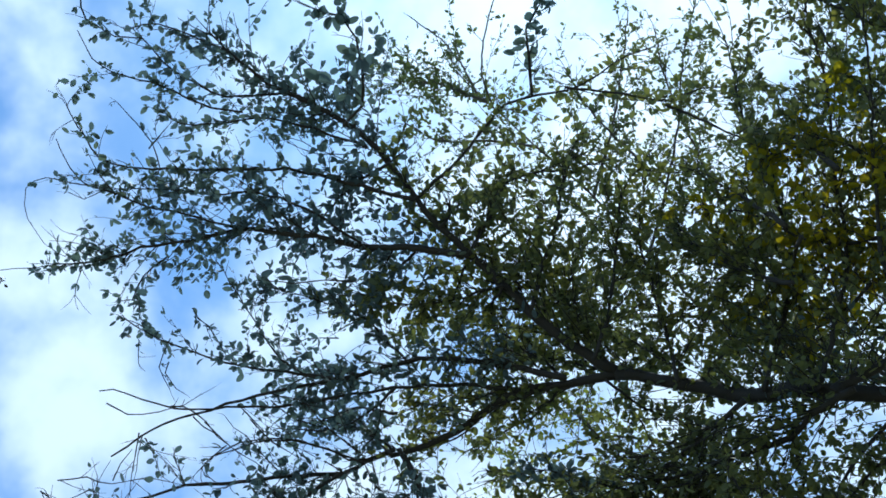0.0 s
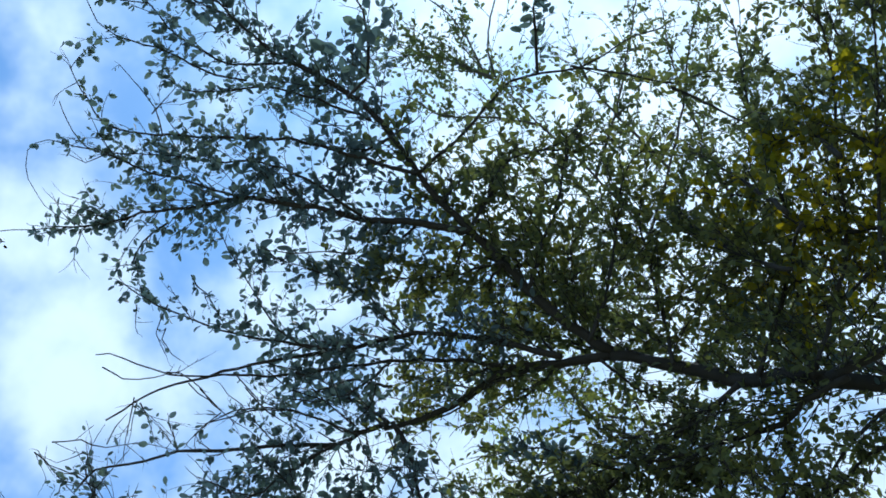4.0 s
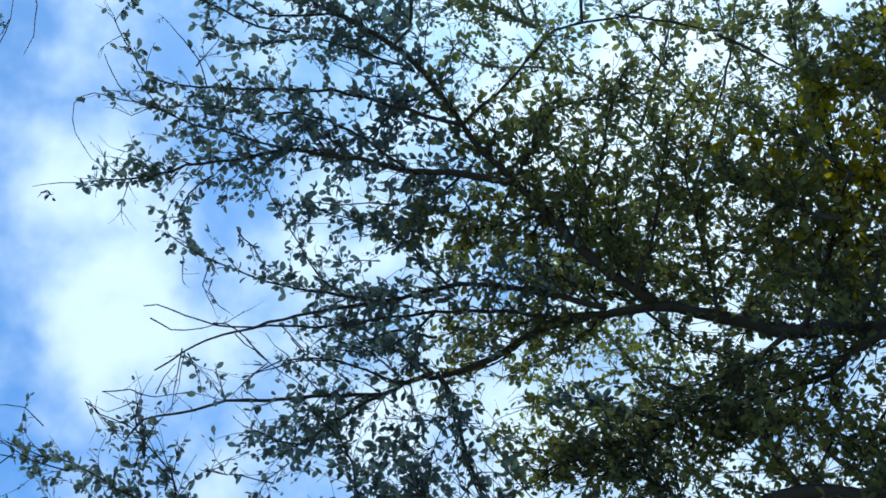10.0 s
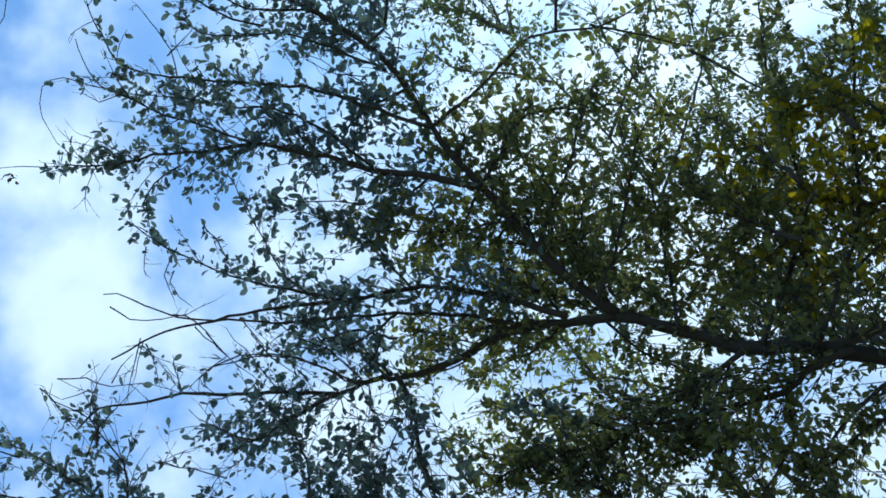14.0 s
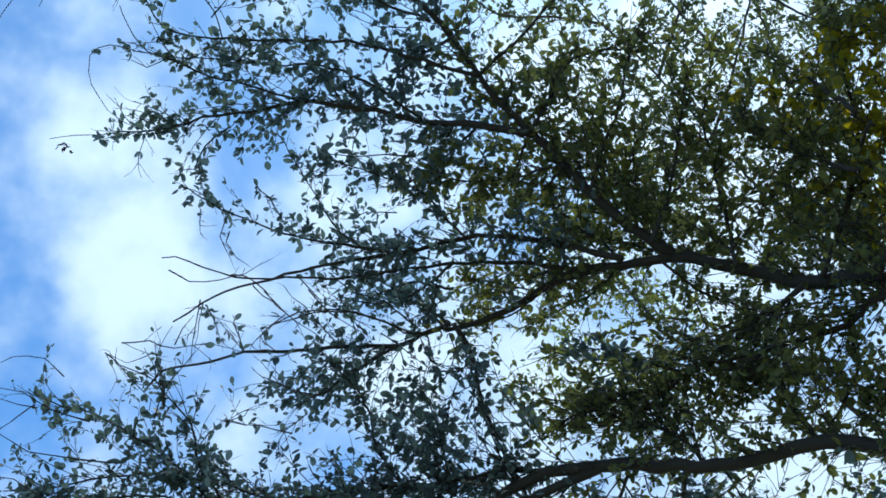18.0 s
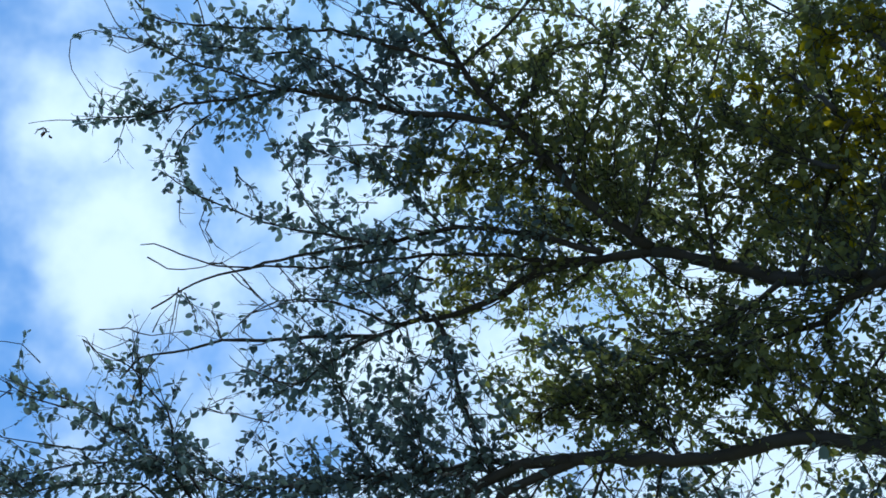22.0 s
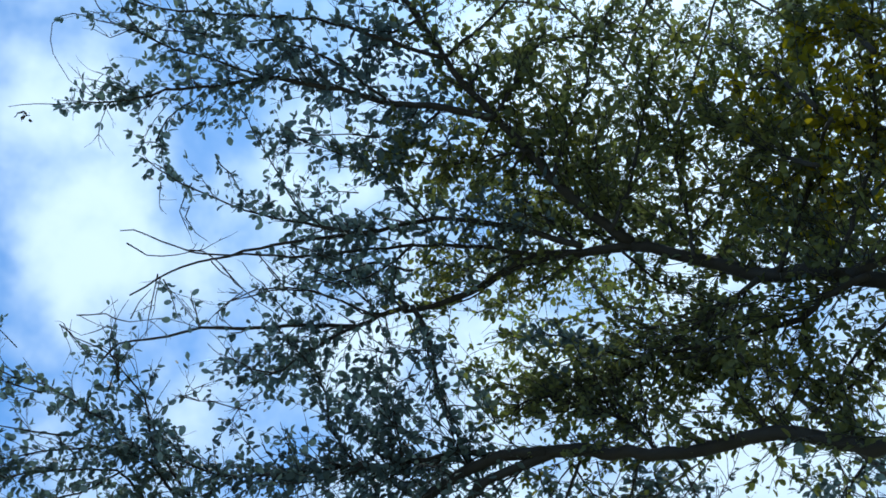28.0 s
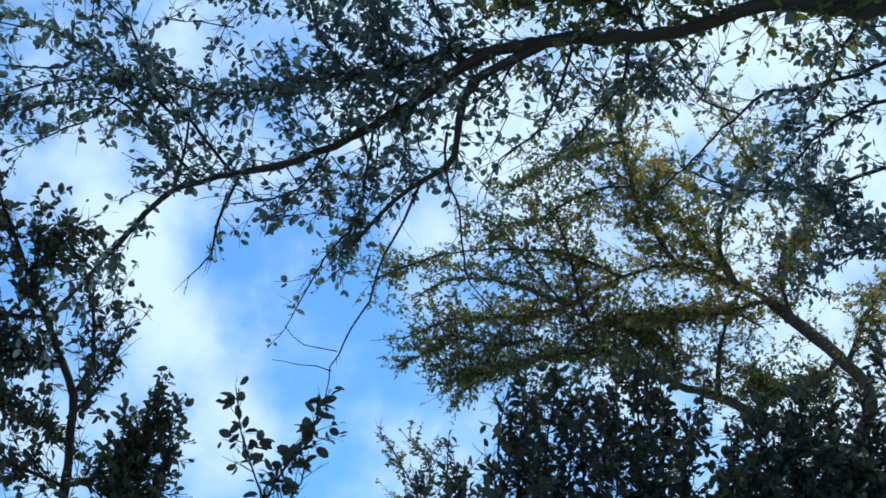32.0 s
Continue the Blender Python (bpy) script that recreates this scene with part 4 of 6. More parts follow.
bough(tree, [(-1.36, 3.58, 5.41), (-1.27, 3.63, 5.39), (-1.15, 3.65, 5.41), (-1.04, 3.65, 5.45), (-0.93, 3.62, 5.50)], 0.0035, 0.0013, 2, 0.12, 0.034, 0.98)
bough(tree, [(-0.68, 3.69, 5.48), (-0.58, 3.76, 5.43), (-0.39, 3.83, 5.39), (-0.27, 3.88, 5.35)], 0.0035, 0.0013, 4, 0.12, 0.034, 0.98)
bough(tree, [(-0.82, 3.68, 5.46), (-0.71, 3.78, 5.39), (-0.59, 3.84, 5.35), (-0.49, 3.89, 5.31)], 0.0035, 0.0013, 4, 0.12, 0.034, 0.98)
bough(tree, [(-1.01, 3.69, 5.41), (-0.92, 3.76, 5.36), (-0.83, 3.83, 5.32)], 0.0035, 0.0013, 2, 0.12, 0.034, 0.98)
bough(tree, [(-1.21, 3.72, 5.33), (-1.18, 3.76, 5.29), (-1.15, 3.84, 5.22)], 0.0035, 0.0013, 3, 0.12, 0.034, 0.98)
bough(tree, [(-1.34, 3.81, 5.18), (-1.31, 3.77, 5.24), (-1.26, 3.74, 5.29)], 0.0035, 0.0013, 0, 0.12, 0.034, 0.98)
bough(tree, [(-1.04, 3.44, 5.22), (-0.94, 3.47, 5.21), (-0.82, 3.59, 5.13), (-0.72, 3.65, 5.09), (-0.62, 3.71, 5.05)], 0.0033, 0.0012, 3, 0.12, 0.034, 0.98)
bough(tree, [(-0.91, 3.51, 5.19), (-0.85, 3.56, 5.15), (-0.82, 3.59, 5.13)], 0.0033, 0.0012, 1, 0.12, 0.034, 0.98)
bough(tree, [(-0.73, 3.53, 5.21), (-0.64, 3.61, 5.15), (-0.49, 3.69, 5.09)], 0.0033, 0.0012, 3, 0.12, 0.034, 0.98)
bough(tree, [(-0.38, 3.53, 5.26), (-0.34, 3.61, 5.18), (-0.29, 3.70, 5.10)], 0.0033, 0.0012, 2, 0.12, 0.034, 0.98)
bough(tree, [(-0.66, 3.46, 5.29), (-0.54, 3.50, 5.27), (-0.38, 3.55, 5.24)], 0.0033, 0.0012, 4, 0.12, 0.034, 0.98)
bough(tree, [(-0.36, 3.73, 5.06), (-0.34, 3.77, 5.01), (-0.27, 3.80, 4.99), (-0.17, 3.81, 4.99)], 0.0033, 0.0012, 1, 0.12, 0.034, 0.98)
bough(tree, [(-0.24, 3.71, 5.09), (-0.22, 3.77, 5.03), (-0.25, 3.80, 4.99)], 0.0033, 0.0012, 1, 0.12, 0.034, 0.98)
bough(tree, [(-0.15, 3.70, 5.10), (-0.13, 3.76, 5.05), (-0.07, 3.80, 5.00)], 0.0033, 0.0012, 1, 0.12, 0.034, 0.98)
bough(tree, [(-0.95, 3.99, 4.10), (-0.89, 3.97, 4.15), (-0.85, 3.92, 4.24), (-0.91, 3.86, 4.31)], 0.0031, 0.0011, 3, 0.12, 0.034, 0.98)
bough(tree, [(-0.44, 4.03, 4.18), (-0.38, 4.09, 4.08), (-0.36, 4.18, 3.94)], 0.0031, 0.0011, 15, 0.12, 0.034, 0.98)
bough(tree, [(-0.24, 3.98, 4.27), (-0.27, 4.07, 4.12), (-0.34, 4.16, 3.97), (-0.40, 4.24, 3.81)], 0.0031, 0.0011, 7, 0.12, 0.031, 0.78)
bough(tree, [(-0.62, 4.02, 4.15), (-0.56, 4.09, 4.05), (-0.64, 4.13, 3.96), (-0.72, 4.11, 3.98)], 0.0031, 0.0011, 3, 0.12, 0.034, 0.98)
bough(tree, [(-0.83, 4.06, 4.02), (-0.62, 4.08, 4.05), (-0.38, 4.10, 4.07), (-0.27, 4.10, 4.08)], 0.0031, 0.0011, 4, 0.12, 0.034, 0.98)
bough(tree, [(-0.75, 4.10, 3.98), (-0.57, 4.13, 3.98), (-0.44, 4.13, 4.01), (-0.34, 4.15, 3.98)], 0.0031, 0.0011, 3, 0.12, 0.034, 0.98)
bough(tree, [(-0.14, 4.08, 4.12), (-0.26, 4.14, 4.01), (-0.35, 4.17, 3.95)], 0.0031, 0.0011, 4, 0.12, 0.031, 0.78)
bough(tree, [(1.05, 3.73, 4.43), (0.96, 3.82, 4.35), (0.85, 3.93, 4.22)], 0.0031, 0.0011, 4, 0.12, 0.032, 0.98, leaf=LEAF_OLIVE)
bough(tree, [(1.24, 3.66, 4.44), (1.27, 3.73, 4.33), (1.37, 3.75, 4.26)], 0.0031, 0.0011, 15, 0.12, 0.032, 0.98, leaf=LEAF_OLIVE)
bough(tree, [(1.43, 3.64, 4.38), (1.49, 3.71, 4.26), (1.44, 3.82, 4.13)], 0.0031, 0.0011, 18, 0.12, 0.032, 0.98, leaf=LEAF_OLIVE)
bough(tree, [(0.14, 3.93, 4.36), (0.15, 4.02, 4.21), (0.19, 4.08, 4.11)], 0.0031, 0.0011, 4, 0.12, 0.031, 0.78)
bough(tree, [(0.62, 3.95, 4.25), (0.48, 4.05, 4.14), (0.26, 4.10, 4.09)], 0.0031, 0.0011, 4, 0.12, 0.031, 0.78)
bough(tree, [(0.72, 3.78, 4.46), (0.62, 3.92, 4.30), (0.68, 3.96, 4.22)], 0.0031, 0.0011, 4, 0.12, 0.031, 0.78)
bough(tree, [(0.37, 3.86, 4.43), (0.41, 3.99, 4.41), (0.51, 4.11, 4.40)], 0.0049, 0.0021, 12, 0.20, 0.034, 1.40)
bough(tree, [(0.50, 3.84, 4.44), (0.59, 3.95, 4.38), (0.68, 4.02, 4.37), (0.78, 4.08, 4.38)], 0.0049, 0.0021, 18, 0.20, 0.031, 1.12)
bough(tree, [(0.72, 3.82, 4.42), (0.79, 3.95, 4.39), (0.91, 4.05, 4.39)], 0.0049, 0.0021, 43, 0.20, 0.034, 1.40)
bough(tree, [(0.19, 3.90, 4.39), (0.28, 4.03, 4.37), (0.23, 4.14, 4.39)], 0.0049, 0.0021, 4, 0.20, 0.031, 1.12)
bough(tree, [(0.89, 3.78, 4.42), (0.96, 3.91, 4.40), (1.02, 4.03, 4.37)], 0.0049, 0.0021, 13, 0.20, 0.034, 1.40)
bough(tree, [(-0.17, 3.96, 4.31), (-0.15, 4.12, 4.25), (-0.21, 4.28, 4.17)], 0.0049, 0.0021, 11, 0.20, 0.031, 1.12)
bough(tree, [(-0.31, 4.00, 4.24), (-0.31, 4.15, 4.18), (-0.40, 4.29, 4.14)], 0.0049, 0.0021, 10, 0.20, 0.031, 1.12)
bough(tree, [(-0.04, 3.94, 4.34), (-0.10, 4.10, 4.29), (-0.06, 4.26, 4.22)], 0.0049, 0.0021, 11, 0.20, 0.031, 1.12)
bough(tree, [(-0.50, 4.01, 4.19), (-0.47, 4.17, 4.13), (-0.54, 4.31, 4.08)], 0.0049, 0.0021, 18, 0.20, 0.034, 1.40)
bough(tree, [(-0.29, 3.74, 5.13), (-0.49, 3.70, 5.21), (-0.67, 3.65, 5.20), (-0.89, 3.63, 5.11)], 0.0055, 0.0025, 4, 0.09, 0.026, 0.90)
bough(tree, [(-0.42, 3.78, 5.08), (-0.57, 3.85, 5.03), (-0.63, 3.86, 4.98), (-0.71, 3.85, 4.90), (-0.79, 3.82, 4.91), (-0.89, 3.81, 4.96)], 0.0060, 0.0027, 4, 0.09, 0.026, 0.90)
bough(tree, [(-0.63, 3.73, 5.10), (-0.76, 3.64, 5.22), (-0.84, 3.55, 5.26)], 0.0032, 0.0014, 3, 0.09, 0.026, 0.90)
bough(tree, [(-0.30, 3.71, 5.16), (-0.40, 3.67, 5.24), (-0.49, 3.58, 5.30)], 0.0040, 0.0018, 3, 0.09, 0.026, 0.90)
bough(tree, [(-0.44, 3.72, 5.13), (-0.35, 3.80, 5.11), (-0.22, 3.86, 5.03)], 0.0032, 0.0014, 0, 0.09, 0.026, 0.90)
bough(tree, [(-0.24, 3.75, 5.12), (-0.24, 3.84, 5.08), (-0.20, 3.85, 5.05)], 0.0028, 0.0013, 0, 0.09, 0.026, 0.90)
bough(tree, [(-0.10, 3.85, 5.02), (-0.24, 3.87, 5.04), (-0.36, 3.85, 5.04)], 0.0035, 0.0016, 0, 0.09, 0.026, 0.90)
bough(tree, [(-0.11, 3.73, 5.15), (-0.06, 3.81, 5.12), (-0.06, 3.87, 5.03), (-0.01, 3.96, 4.85), (0.03, 4.02, 4.76)], 0.0075, 0.0034, 4, 0.09, 0.026, 0.90)
bough(tree, [(-1.63, 3.48, 4.72), (-1.71, 3.44, 4.78), (-1.77, 3.40, 4.77), (-1.84, 3.36, 4.69)], 0.0026, 0.0012, 0, 0.09, 0.026, 0.90)
bough(tree, [(-1.54, 3.62, 4.61), (-1.68, 3.58, 4.64), (-1.78, 3.49, 4.66), (-1.84, 3.42, 4.62)], 0.0034, 0.0015, 5, 0.09, 0.026, 0.90)
bough(tree, [(-1.73, 3.52, 4.62), (-1.79, 3.56, 4.61), (-1.86, 3.56, 4.53)], 0.0030, 0.0014, 2, 0.09, 0.026, 0.90)
bough(tree, [(-1.72, 3.53, 4.61), (-1.80, 3.53, 4.63), (-1.86, 3.48, 4.62)], 0.0026, 0.0012, 0, 0.09, 0.026, 0.90)
bough(tree, [(-1.45, 3.74, 4.50), (-1.63, 3.71, 4.51), (-1.76, 3.64, 4.49), (-1.84, 3.53, 4.49)], 0.0038, 0.0017, 6, 0.09, 0.026, 0.90)
bough(tree, [(-1.27, 3.65, 4.69), (-1.28, 3.62, 4.78), (-1.34, 3.57, 4.79), (-1.43, 3.48, 4.78), (-1.46, 3.43, 4.80)], 0.0036, 0.0016, 3, 0.09, 0.026, 0.90)
bough(tree, [(-1.27, 3.63, 4.71), (-1.29, 3.59, 4.81), (-1.31, 3.49, 4.89)], 0.0028, 0.0013, 2, 0.09, 0.026, 0.90)
bough(tree, [(-1.31, 3.50, 4.85), (-1.41, 3.53, 4.83), (-1.49, 3.47, 4.83)], 0.0024, 0.0011, 0, 0.09, 0.026, 0.90)
bough(tree, [(-0.78, 3.80, 4.67), (-0.86, 3.81, 4.70), (-1.04, 3.75, 4.70)], 0.0034, 0.0015, 2, 0.09, 0.026, 0.90)
bough(tree, [(-1.04, 3.73, 4.68), (-0.97, 3.76, 4.73), (-0.95, 3.73, 4.75)], 0.0026, 0.0012, 0, 0.09, 0.026, 0.90)
bough(tree, [(-1.65, 3.78, 4.33), (-1.73, 3.76, 4.38), (-1.80, 3.69, 4.40), (-1.83, 3.64, 4.37)], 0.0034, 0.0015, 4, 0.09, 0.026, 0.90)
bough(tree, [(-1.73, 3.76, 4.31), (-1.85, 3.73, 4.35)], 0.0030, 0.0014, 2, 0.09, 0.026, 0.90)
bough(tree, [(0.07, 3.75, 4.84), (0.07, 3.85, 4.78), (0.15, 3.90, 4.68), (0.19, 3.90, 4.60)], 0.0028, 0.0013, 0, 0.09, 0.026, 0.90)
bough(tree, [(0.80, 3.70, 4.79), (0.73, 3.78, 4.77), (0.69, 3.81, 4.72), (0.60, 3.85, 4.61), (0.53, 3.89, 4.56)], 0.0065, 0.0029, 6, 0.09, 0.026, 0.90)
bough(tree, [(0.68, 3.79, 4.71), (0.61, 3.84, 4.73), (0.55, 3.83, 4.72), (0.47, 3.75, 4.76)], 0.0048, 0.0022, 4, 0.09, 0.026, 0.90)
bough(tree, [(0.21, 3.80, 4.76), (0.31, 3.89, 4.70), (0.34, 3.90, 4.66)], 0.0036, 0.0016, 2, 0.09, 0.026, 0.90)
bough(tree, [(0.49, 3.76, 4.38), (0.45, 3.83, 4.36), (0.40, 3.86, 4.29)], 0.0040, 0.0018, 2, 0.09, 0.026, 0.90)
bough(tree, [(0.58, 3.74, 4.38), (0.60, 3.81, 4.35), (0.67, 3.83, 4.27)], 0.0036, 0.0016, 2, 0.09, 0.026, 0.90)
bough(tree, [(-1.43, 2.41, 6.68), (-1.50, 2.18, 6.79), (-1.80, 2.14, 6.80), (-1.96, 2.33, 6.68), (-1.99, 2.47, 6.58), (-1.99, 2.57, 6.57), (-2.00, 2.66, 6.50), (-2.02, 2.72, 6.40), (-2.07, 2.77, 6.34), (-2.15, 2.87, 6.30)], 0.0042, 0.0019, 0, 0.09, 0.026, 0.90)
bough(tree, [(-1.98, 2.48, 6.58), (-1.95, 2.55, 6.60), (-1.91, 2.63, 6.55), (-1.89, 2.69, 6.46), (-1.91, 2.76, 6.41), (-1.97, 2.84, 6.39)], 0.0036, 0.0016, 0, 0.09, 0.026, 0.90)
bough(tree, [(-2.01, 2.69, 6.45), (-2.06, 2.76, 6.44), (-2.11, 2.77, 6.39)], 0.0026, 0.0012, 0, 0.09, 0.026, 0.90)
bough(tree, [(-1.98, 2.51, 6.56), (-2.02, 2.55, 6.57), (-2.04, 2.55, 6.54)], 0.0024, 0.0011, 5, 0.04, 0.050, 1.20)
bough(tree, [(-2.03, 2.70, 6.44), (-2.09, 2.72, 6.45), (-2.14, 2.70, 6.42)], 0.0022, 0.0010, 5, 0.05, 0.022, 1.40)
bough(tree, [(-1.17, 3.31, 5.57), (-1.22, 3.28, 5.58), (-1.27, 3.26, 5.58)], 0.0024, 0.0014, 4, 0.04, 0.050, 1.00)

# yellow tree
yellow_tree = Tree("tree","near tree with yellowing leaves, sunlight put into their colour","tree",(2.9, 2.3, 0.0),BARK,LEAF_YELLOW_LIT,"oval",200)
bough(yellow_tree, [(2.9, 2.3, -0.05), (2.85, 2.3, 2.0), (2.7, 2.25, 3.8), (2.21, 2.24, 4.96)], 0.10, 0.02, 0, name="trunk")
bough(yellow_tree, [(2.7, 2.25, 3.8), (2.3, 2.4, 4.4), (2.03, 2.69, 4.73)], 0.04, 0.012, 0, name="limb")
bough(yellow_tree, [(2.21, 2.24, 4.96), (2.09, 2.40, 5.02), (1.86, 2.60, 5.09), (1.64, 2.77, 5.16), (1.47, 2.82, 5.28), (1.32, 2.81, 5.44), (1.16, 2.85, 5.54)], 0.0128, 0.0028, 58, 0.26, 0.042, 1.44)
bough(yellow_tree, [(2.03, 2.69, 4.73), (1.83, 2.75, 4.94), (1.67, 2.88, 5.06), (1.52, 2.94, 5.22), (1.42, 3.10, 5.26)], 0.0128, 0.0028, 22, 0.26, 0.042, 1.44)
bough(yellow_tree, [(1.81, 2.53, 4.99), (1.69, 2.48, 5.22), (1.59, 2.47, 5.40), (1.42, 2.58, 5.52), (1.34, 2.68, 5.60)], 0.0085, 0.0028, 29, 0.26, 0.042, 1.44)
bough(yellow_tree, [(1.60, 2.76, 4.91), (1.55, 3.00, 5.01), (1.45, 3.21, 5.15)], 0.0085, 0.0028, 7, 0.26, 0.042, 1.44)
bough(yellow_tree, [(1.39, 2.66, 5.08), (1.39, 2.85, 5.12), (1.45, 3.06, 5.10), (1.44, 3.28, 5.09)], 0.0085, 0.0028, 12, 0.26, 0.042, 1.44)
bough(yellow_tree, [(1.81, 2.53, 4.99), (1.77, 2.69, 5.07), (1.74, 2.84, 5.15), (1.67, 2.87, 5.33)], 0.0085, 0.0028, 19, 0.26, 0.042, 1.44)

# side tree
side_tree = Tree("tree","slender tree with arching branches and thin foliage","tree",(3.4, 5.0, 0.0),BARK,LEAF_GREEN_HAZED,"oval",120)
bough(side_tree, [(3.4, 5.0, -0.05), (3.3, 4.9, 1.6), (3.1, 4.6, 2.9), (2.8, 4.2, 4.0), (2.35, 3.98, 4.4), (1.98, 3.86, 4.47)], 0.045, 0.009, 0, name="trunk")
bough(side_tree, [(3.1, 4.6, 2.9), (2.8, 4.4, 3.5), (2.4, 4.3, 3.75), (1.99, 4.15, 4.02)], 0.018, 0.009, 0, name="limb")
bough(side_tree, [(2.8, 4.4, 3.5), (1.89, 4.04, 4.27)], 0.010, 0.006, 0, name="limb")
bough(side_tree, [(2.8, 4.4, 3.5), (1.81, 4.17, 3.68)], 0.010, 0.006, 0, name="limb")
bough(side_tree, [(1.98, 3.86, 4.47), (1.81, 4.09, 4.44), (1.71, 4.23, 4.48), (1.56, 4.37, 4.54), (1.42, 4.50, 4.61), (1.36, 4.64, 4.62), (1.25, 4.80, 4.60), (1.17, 4.96, 4.58), (1.02, 5.13, 4.53)], 0.0109, 0.0042, 17, 0.32, 0.034, 0.72)
bough(side_tree, [(1.32, 4.56, 4.56), (1.20, 4.61, 4.67), (1.15, 4.63, 4.78), (1.04, 4.63, 4.94)], 0.0052, 0.0022, 5, 0.15, 0.030, 0.72)
bough(side_tree, [(1.99, 4.15, 4.02), (1.80, 4.36, 4.10), (1.71, 4.52, 4.15), (1.62, 4.68, 4.22), (1.49, 4.83, 4.30), (1.33, 4.97, 4.42), (1.18, 5.07, 4.58)], 0.0105, 0.0046, 20, 0.36, 0.040, 1.20)
bough(side_tree, [(1.89, 4.04, 4.27), (1.76, 4.20, 4.32), (1.64, 4.35, 4.34), (1.55, 4.53, 4.31), (1.41, 4.72, 4.26)], 0.0097, 0.0031, 31, 0.34, 0.034, 1.20)
bough(side_tree, [(1.89, 3.94, 4.42), (1.81, 3.97, 4.61), (1.72, 4.13, 4.62), (1.68, 4.31, 4.57), (1.56, 4.55, 4.47)], 0.0097, 0.0031, 33, 0.34, 0.034, 1.20)
bough(side_tree, [(1.81, 4.17, 3.68), (1.72, 4.32, 3.77), (1.63, 4.45, 3.90), (1.59, 4.53, 4.08)], 0.0093, 0.0030, 41, 0.30, 0.034, 1.92)

# back tree
# boughs in the sun carry the gold leaf colour, duller ones the olive
back_tree = Tree("tree","fine-leaved tree with forked trunk and yellow crown coloured as sunlit","tree",(2.75, 8.6, 0.0),BARK_PALE,LEAF_FINE,"oval",0,0.45)
bough(back_tree, [(2.75, 8.6, -0.05), (2.7, 8.5, 1.5), (2.65, 8.4, 2.8), (2.57, 8.34, 3.80)], 0.12, 0.055, 0, name="trunk")
bough(back_tree, [(2.65, 8.4, 2.8), (2.6, 8.3, 3.6), (2.51, 8.27, 4.12)], 0.07, 0.046, 0, name="limb")
bough(back_tree, [(2.57, 8.34, 3.80), (2.70, 8.25, 4.13), (2.83, 8.14, 4.46), (2.66, 8.13, 4.77), (2.47, 8.14, 5.01), (2.27, 8.13, 5.25)], 0.0543, 0.0427, 21, 0.56, 0.031, 1.62, name="limb")
bough(back_tree, [(2.27, 8.13, 5.25), (2.08, 8.24, 5.46), (1.71, 8.36, 5.70), (1.30, 8.56, 5.74), (0.86, 8.81, 5.65), (0.41, 8.98, 5.68), (-0.05, 9.10, 5.75)], 0.0185, 0.0070, 106, 0.60, 0.031, 1.62, leaf=LEAF_GOLD_LIT)
bough(back_tree, [(2.51, 8.27, 4.12), (2.22, 8.39, 4.35), (1.92, 8.47, 4.62), (1.60, 8.58, 4.82), (1.42, 8.65, 5.01)], 0.0460, 0.0262, 34, 0.48, 0.031, 1.62, name="limb", leaf=LEAF_OLIVE)
bough(back_tree, [(1.42, 8.65, 5.01), (1.07, 8.77, 5.23), (0.73, 8.94, 5.29), (0.37, 9.12, 5.29), (0.02, 9.21, 5.49)], 0.0190, 0.0070, 164, 0.60, 0.031, 1.62, leaf=LEAF_OLIVE)
bough(back_tree, [(1.06, 8.61, 5.21), (0.97, 8.63, 5.56), (0.93, 8.62, 5.96), (0.88, 8.63, 6.27), (0.73, 8.65, 6.57)], 0.0190, 0.0070, 73, 0.56, 0.031, 1.62)
bough(back_tree, [(1.70, 8.30, 5.67), (1.54, 8.31, 6.04), (1.46, 8.30, 6.40), (1.44, 8.25, 6.79), (1.44, 8.23, 7.10)], 0.0190, 0.0070, 136, 0.52, 0.031, 1.62, leaf=LEAF_GOLD_LIT)
bough(back_tree, [(2.05, 8.12, 5.41), (1.99, 8.14, 5.75), (2.13, 8.09, 6.10), (2.38, 8.07, 6.32), (2.56, 8.06, 6.55)], 0.0256, 0.0091, 63, 0.56, 0.031, 1.62, leaf=LEAF_GOLD_LIT)
bough(back_tree, [(1.85, 8.48, 4.65), (1.94, 8.53, 5.05), (2.11, 8.59, 5.34), (2.36, 8.76, 5.30)], 0.0214, 0.0091, 34, 0.48, 0.031, 1.62)
bough(back_tree, [(1.27, 8.38, 5.66), (0.88, 8.51, 5.96), (0.36, 8.68, 6.14), (-0.09, 8.86, 6.23)], 0.0150, 0.0060, 37, 0.56, 0.031, 1.62, leaf=LEAF_OLIVE)
bough(back_tree, [(0.83, 8.51, 5.52), (0.42, 8.62, 5.80), (-0.02, 8.78, 5.95), (-0.36, 9.01, 5.92)], 0.0150, 0.0060, 35, 0.52, 0.031, 1.62, leaf=LEAF_OLIVE)
bough(back_tree, [(2.74, 8.21, 4.71), (2.96, 8.21, 5.09), (3.18, 8.24, 5.36), (3.40, 8.24, 5.67)], 0.0214, 0.0091, 64, 0.56, 0.031, 1.62)
bough(back_tree, [(2.22, 7.96, 5.17), (1.83, 8.26, 5.22), (1.46, 8.49, 5.36), (1.05, 8.73, 5.45)], 0.0167, 0.0089, 106, 0.48, 0.031, 1.94)
bough(back_tree, [(2.00, 7.94, 5.32), (1.80, 8.01, 5.75), (1.65, 8.09, 6.10), (1.58, 8.18, 6.36)], 0.0167, 0.0089, 72, 0.48, 0.031, 1.94, leaf=LEAF_GOLD_LIT)
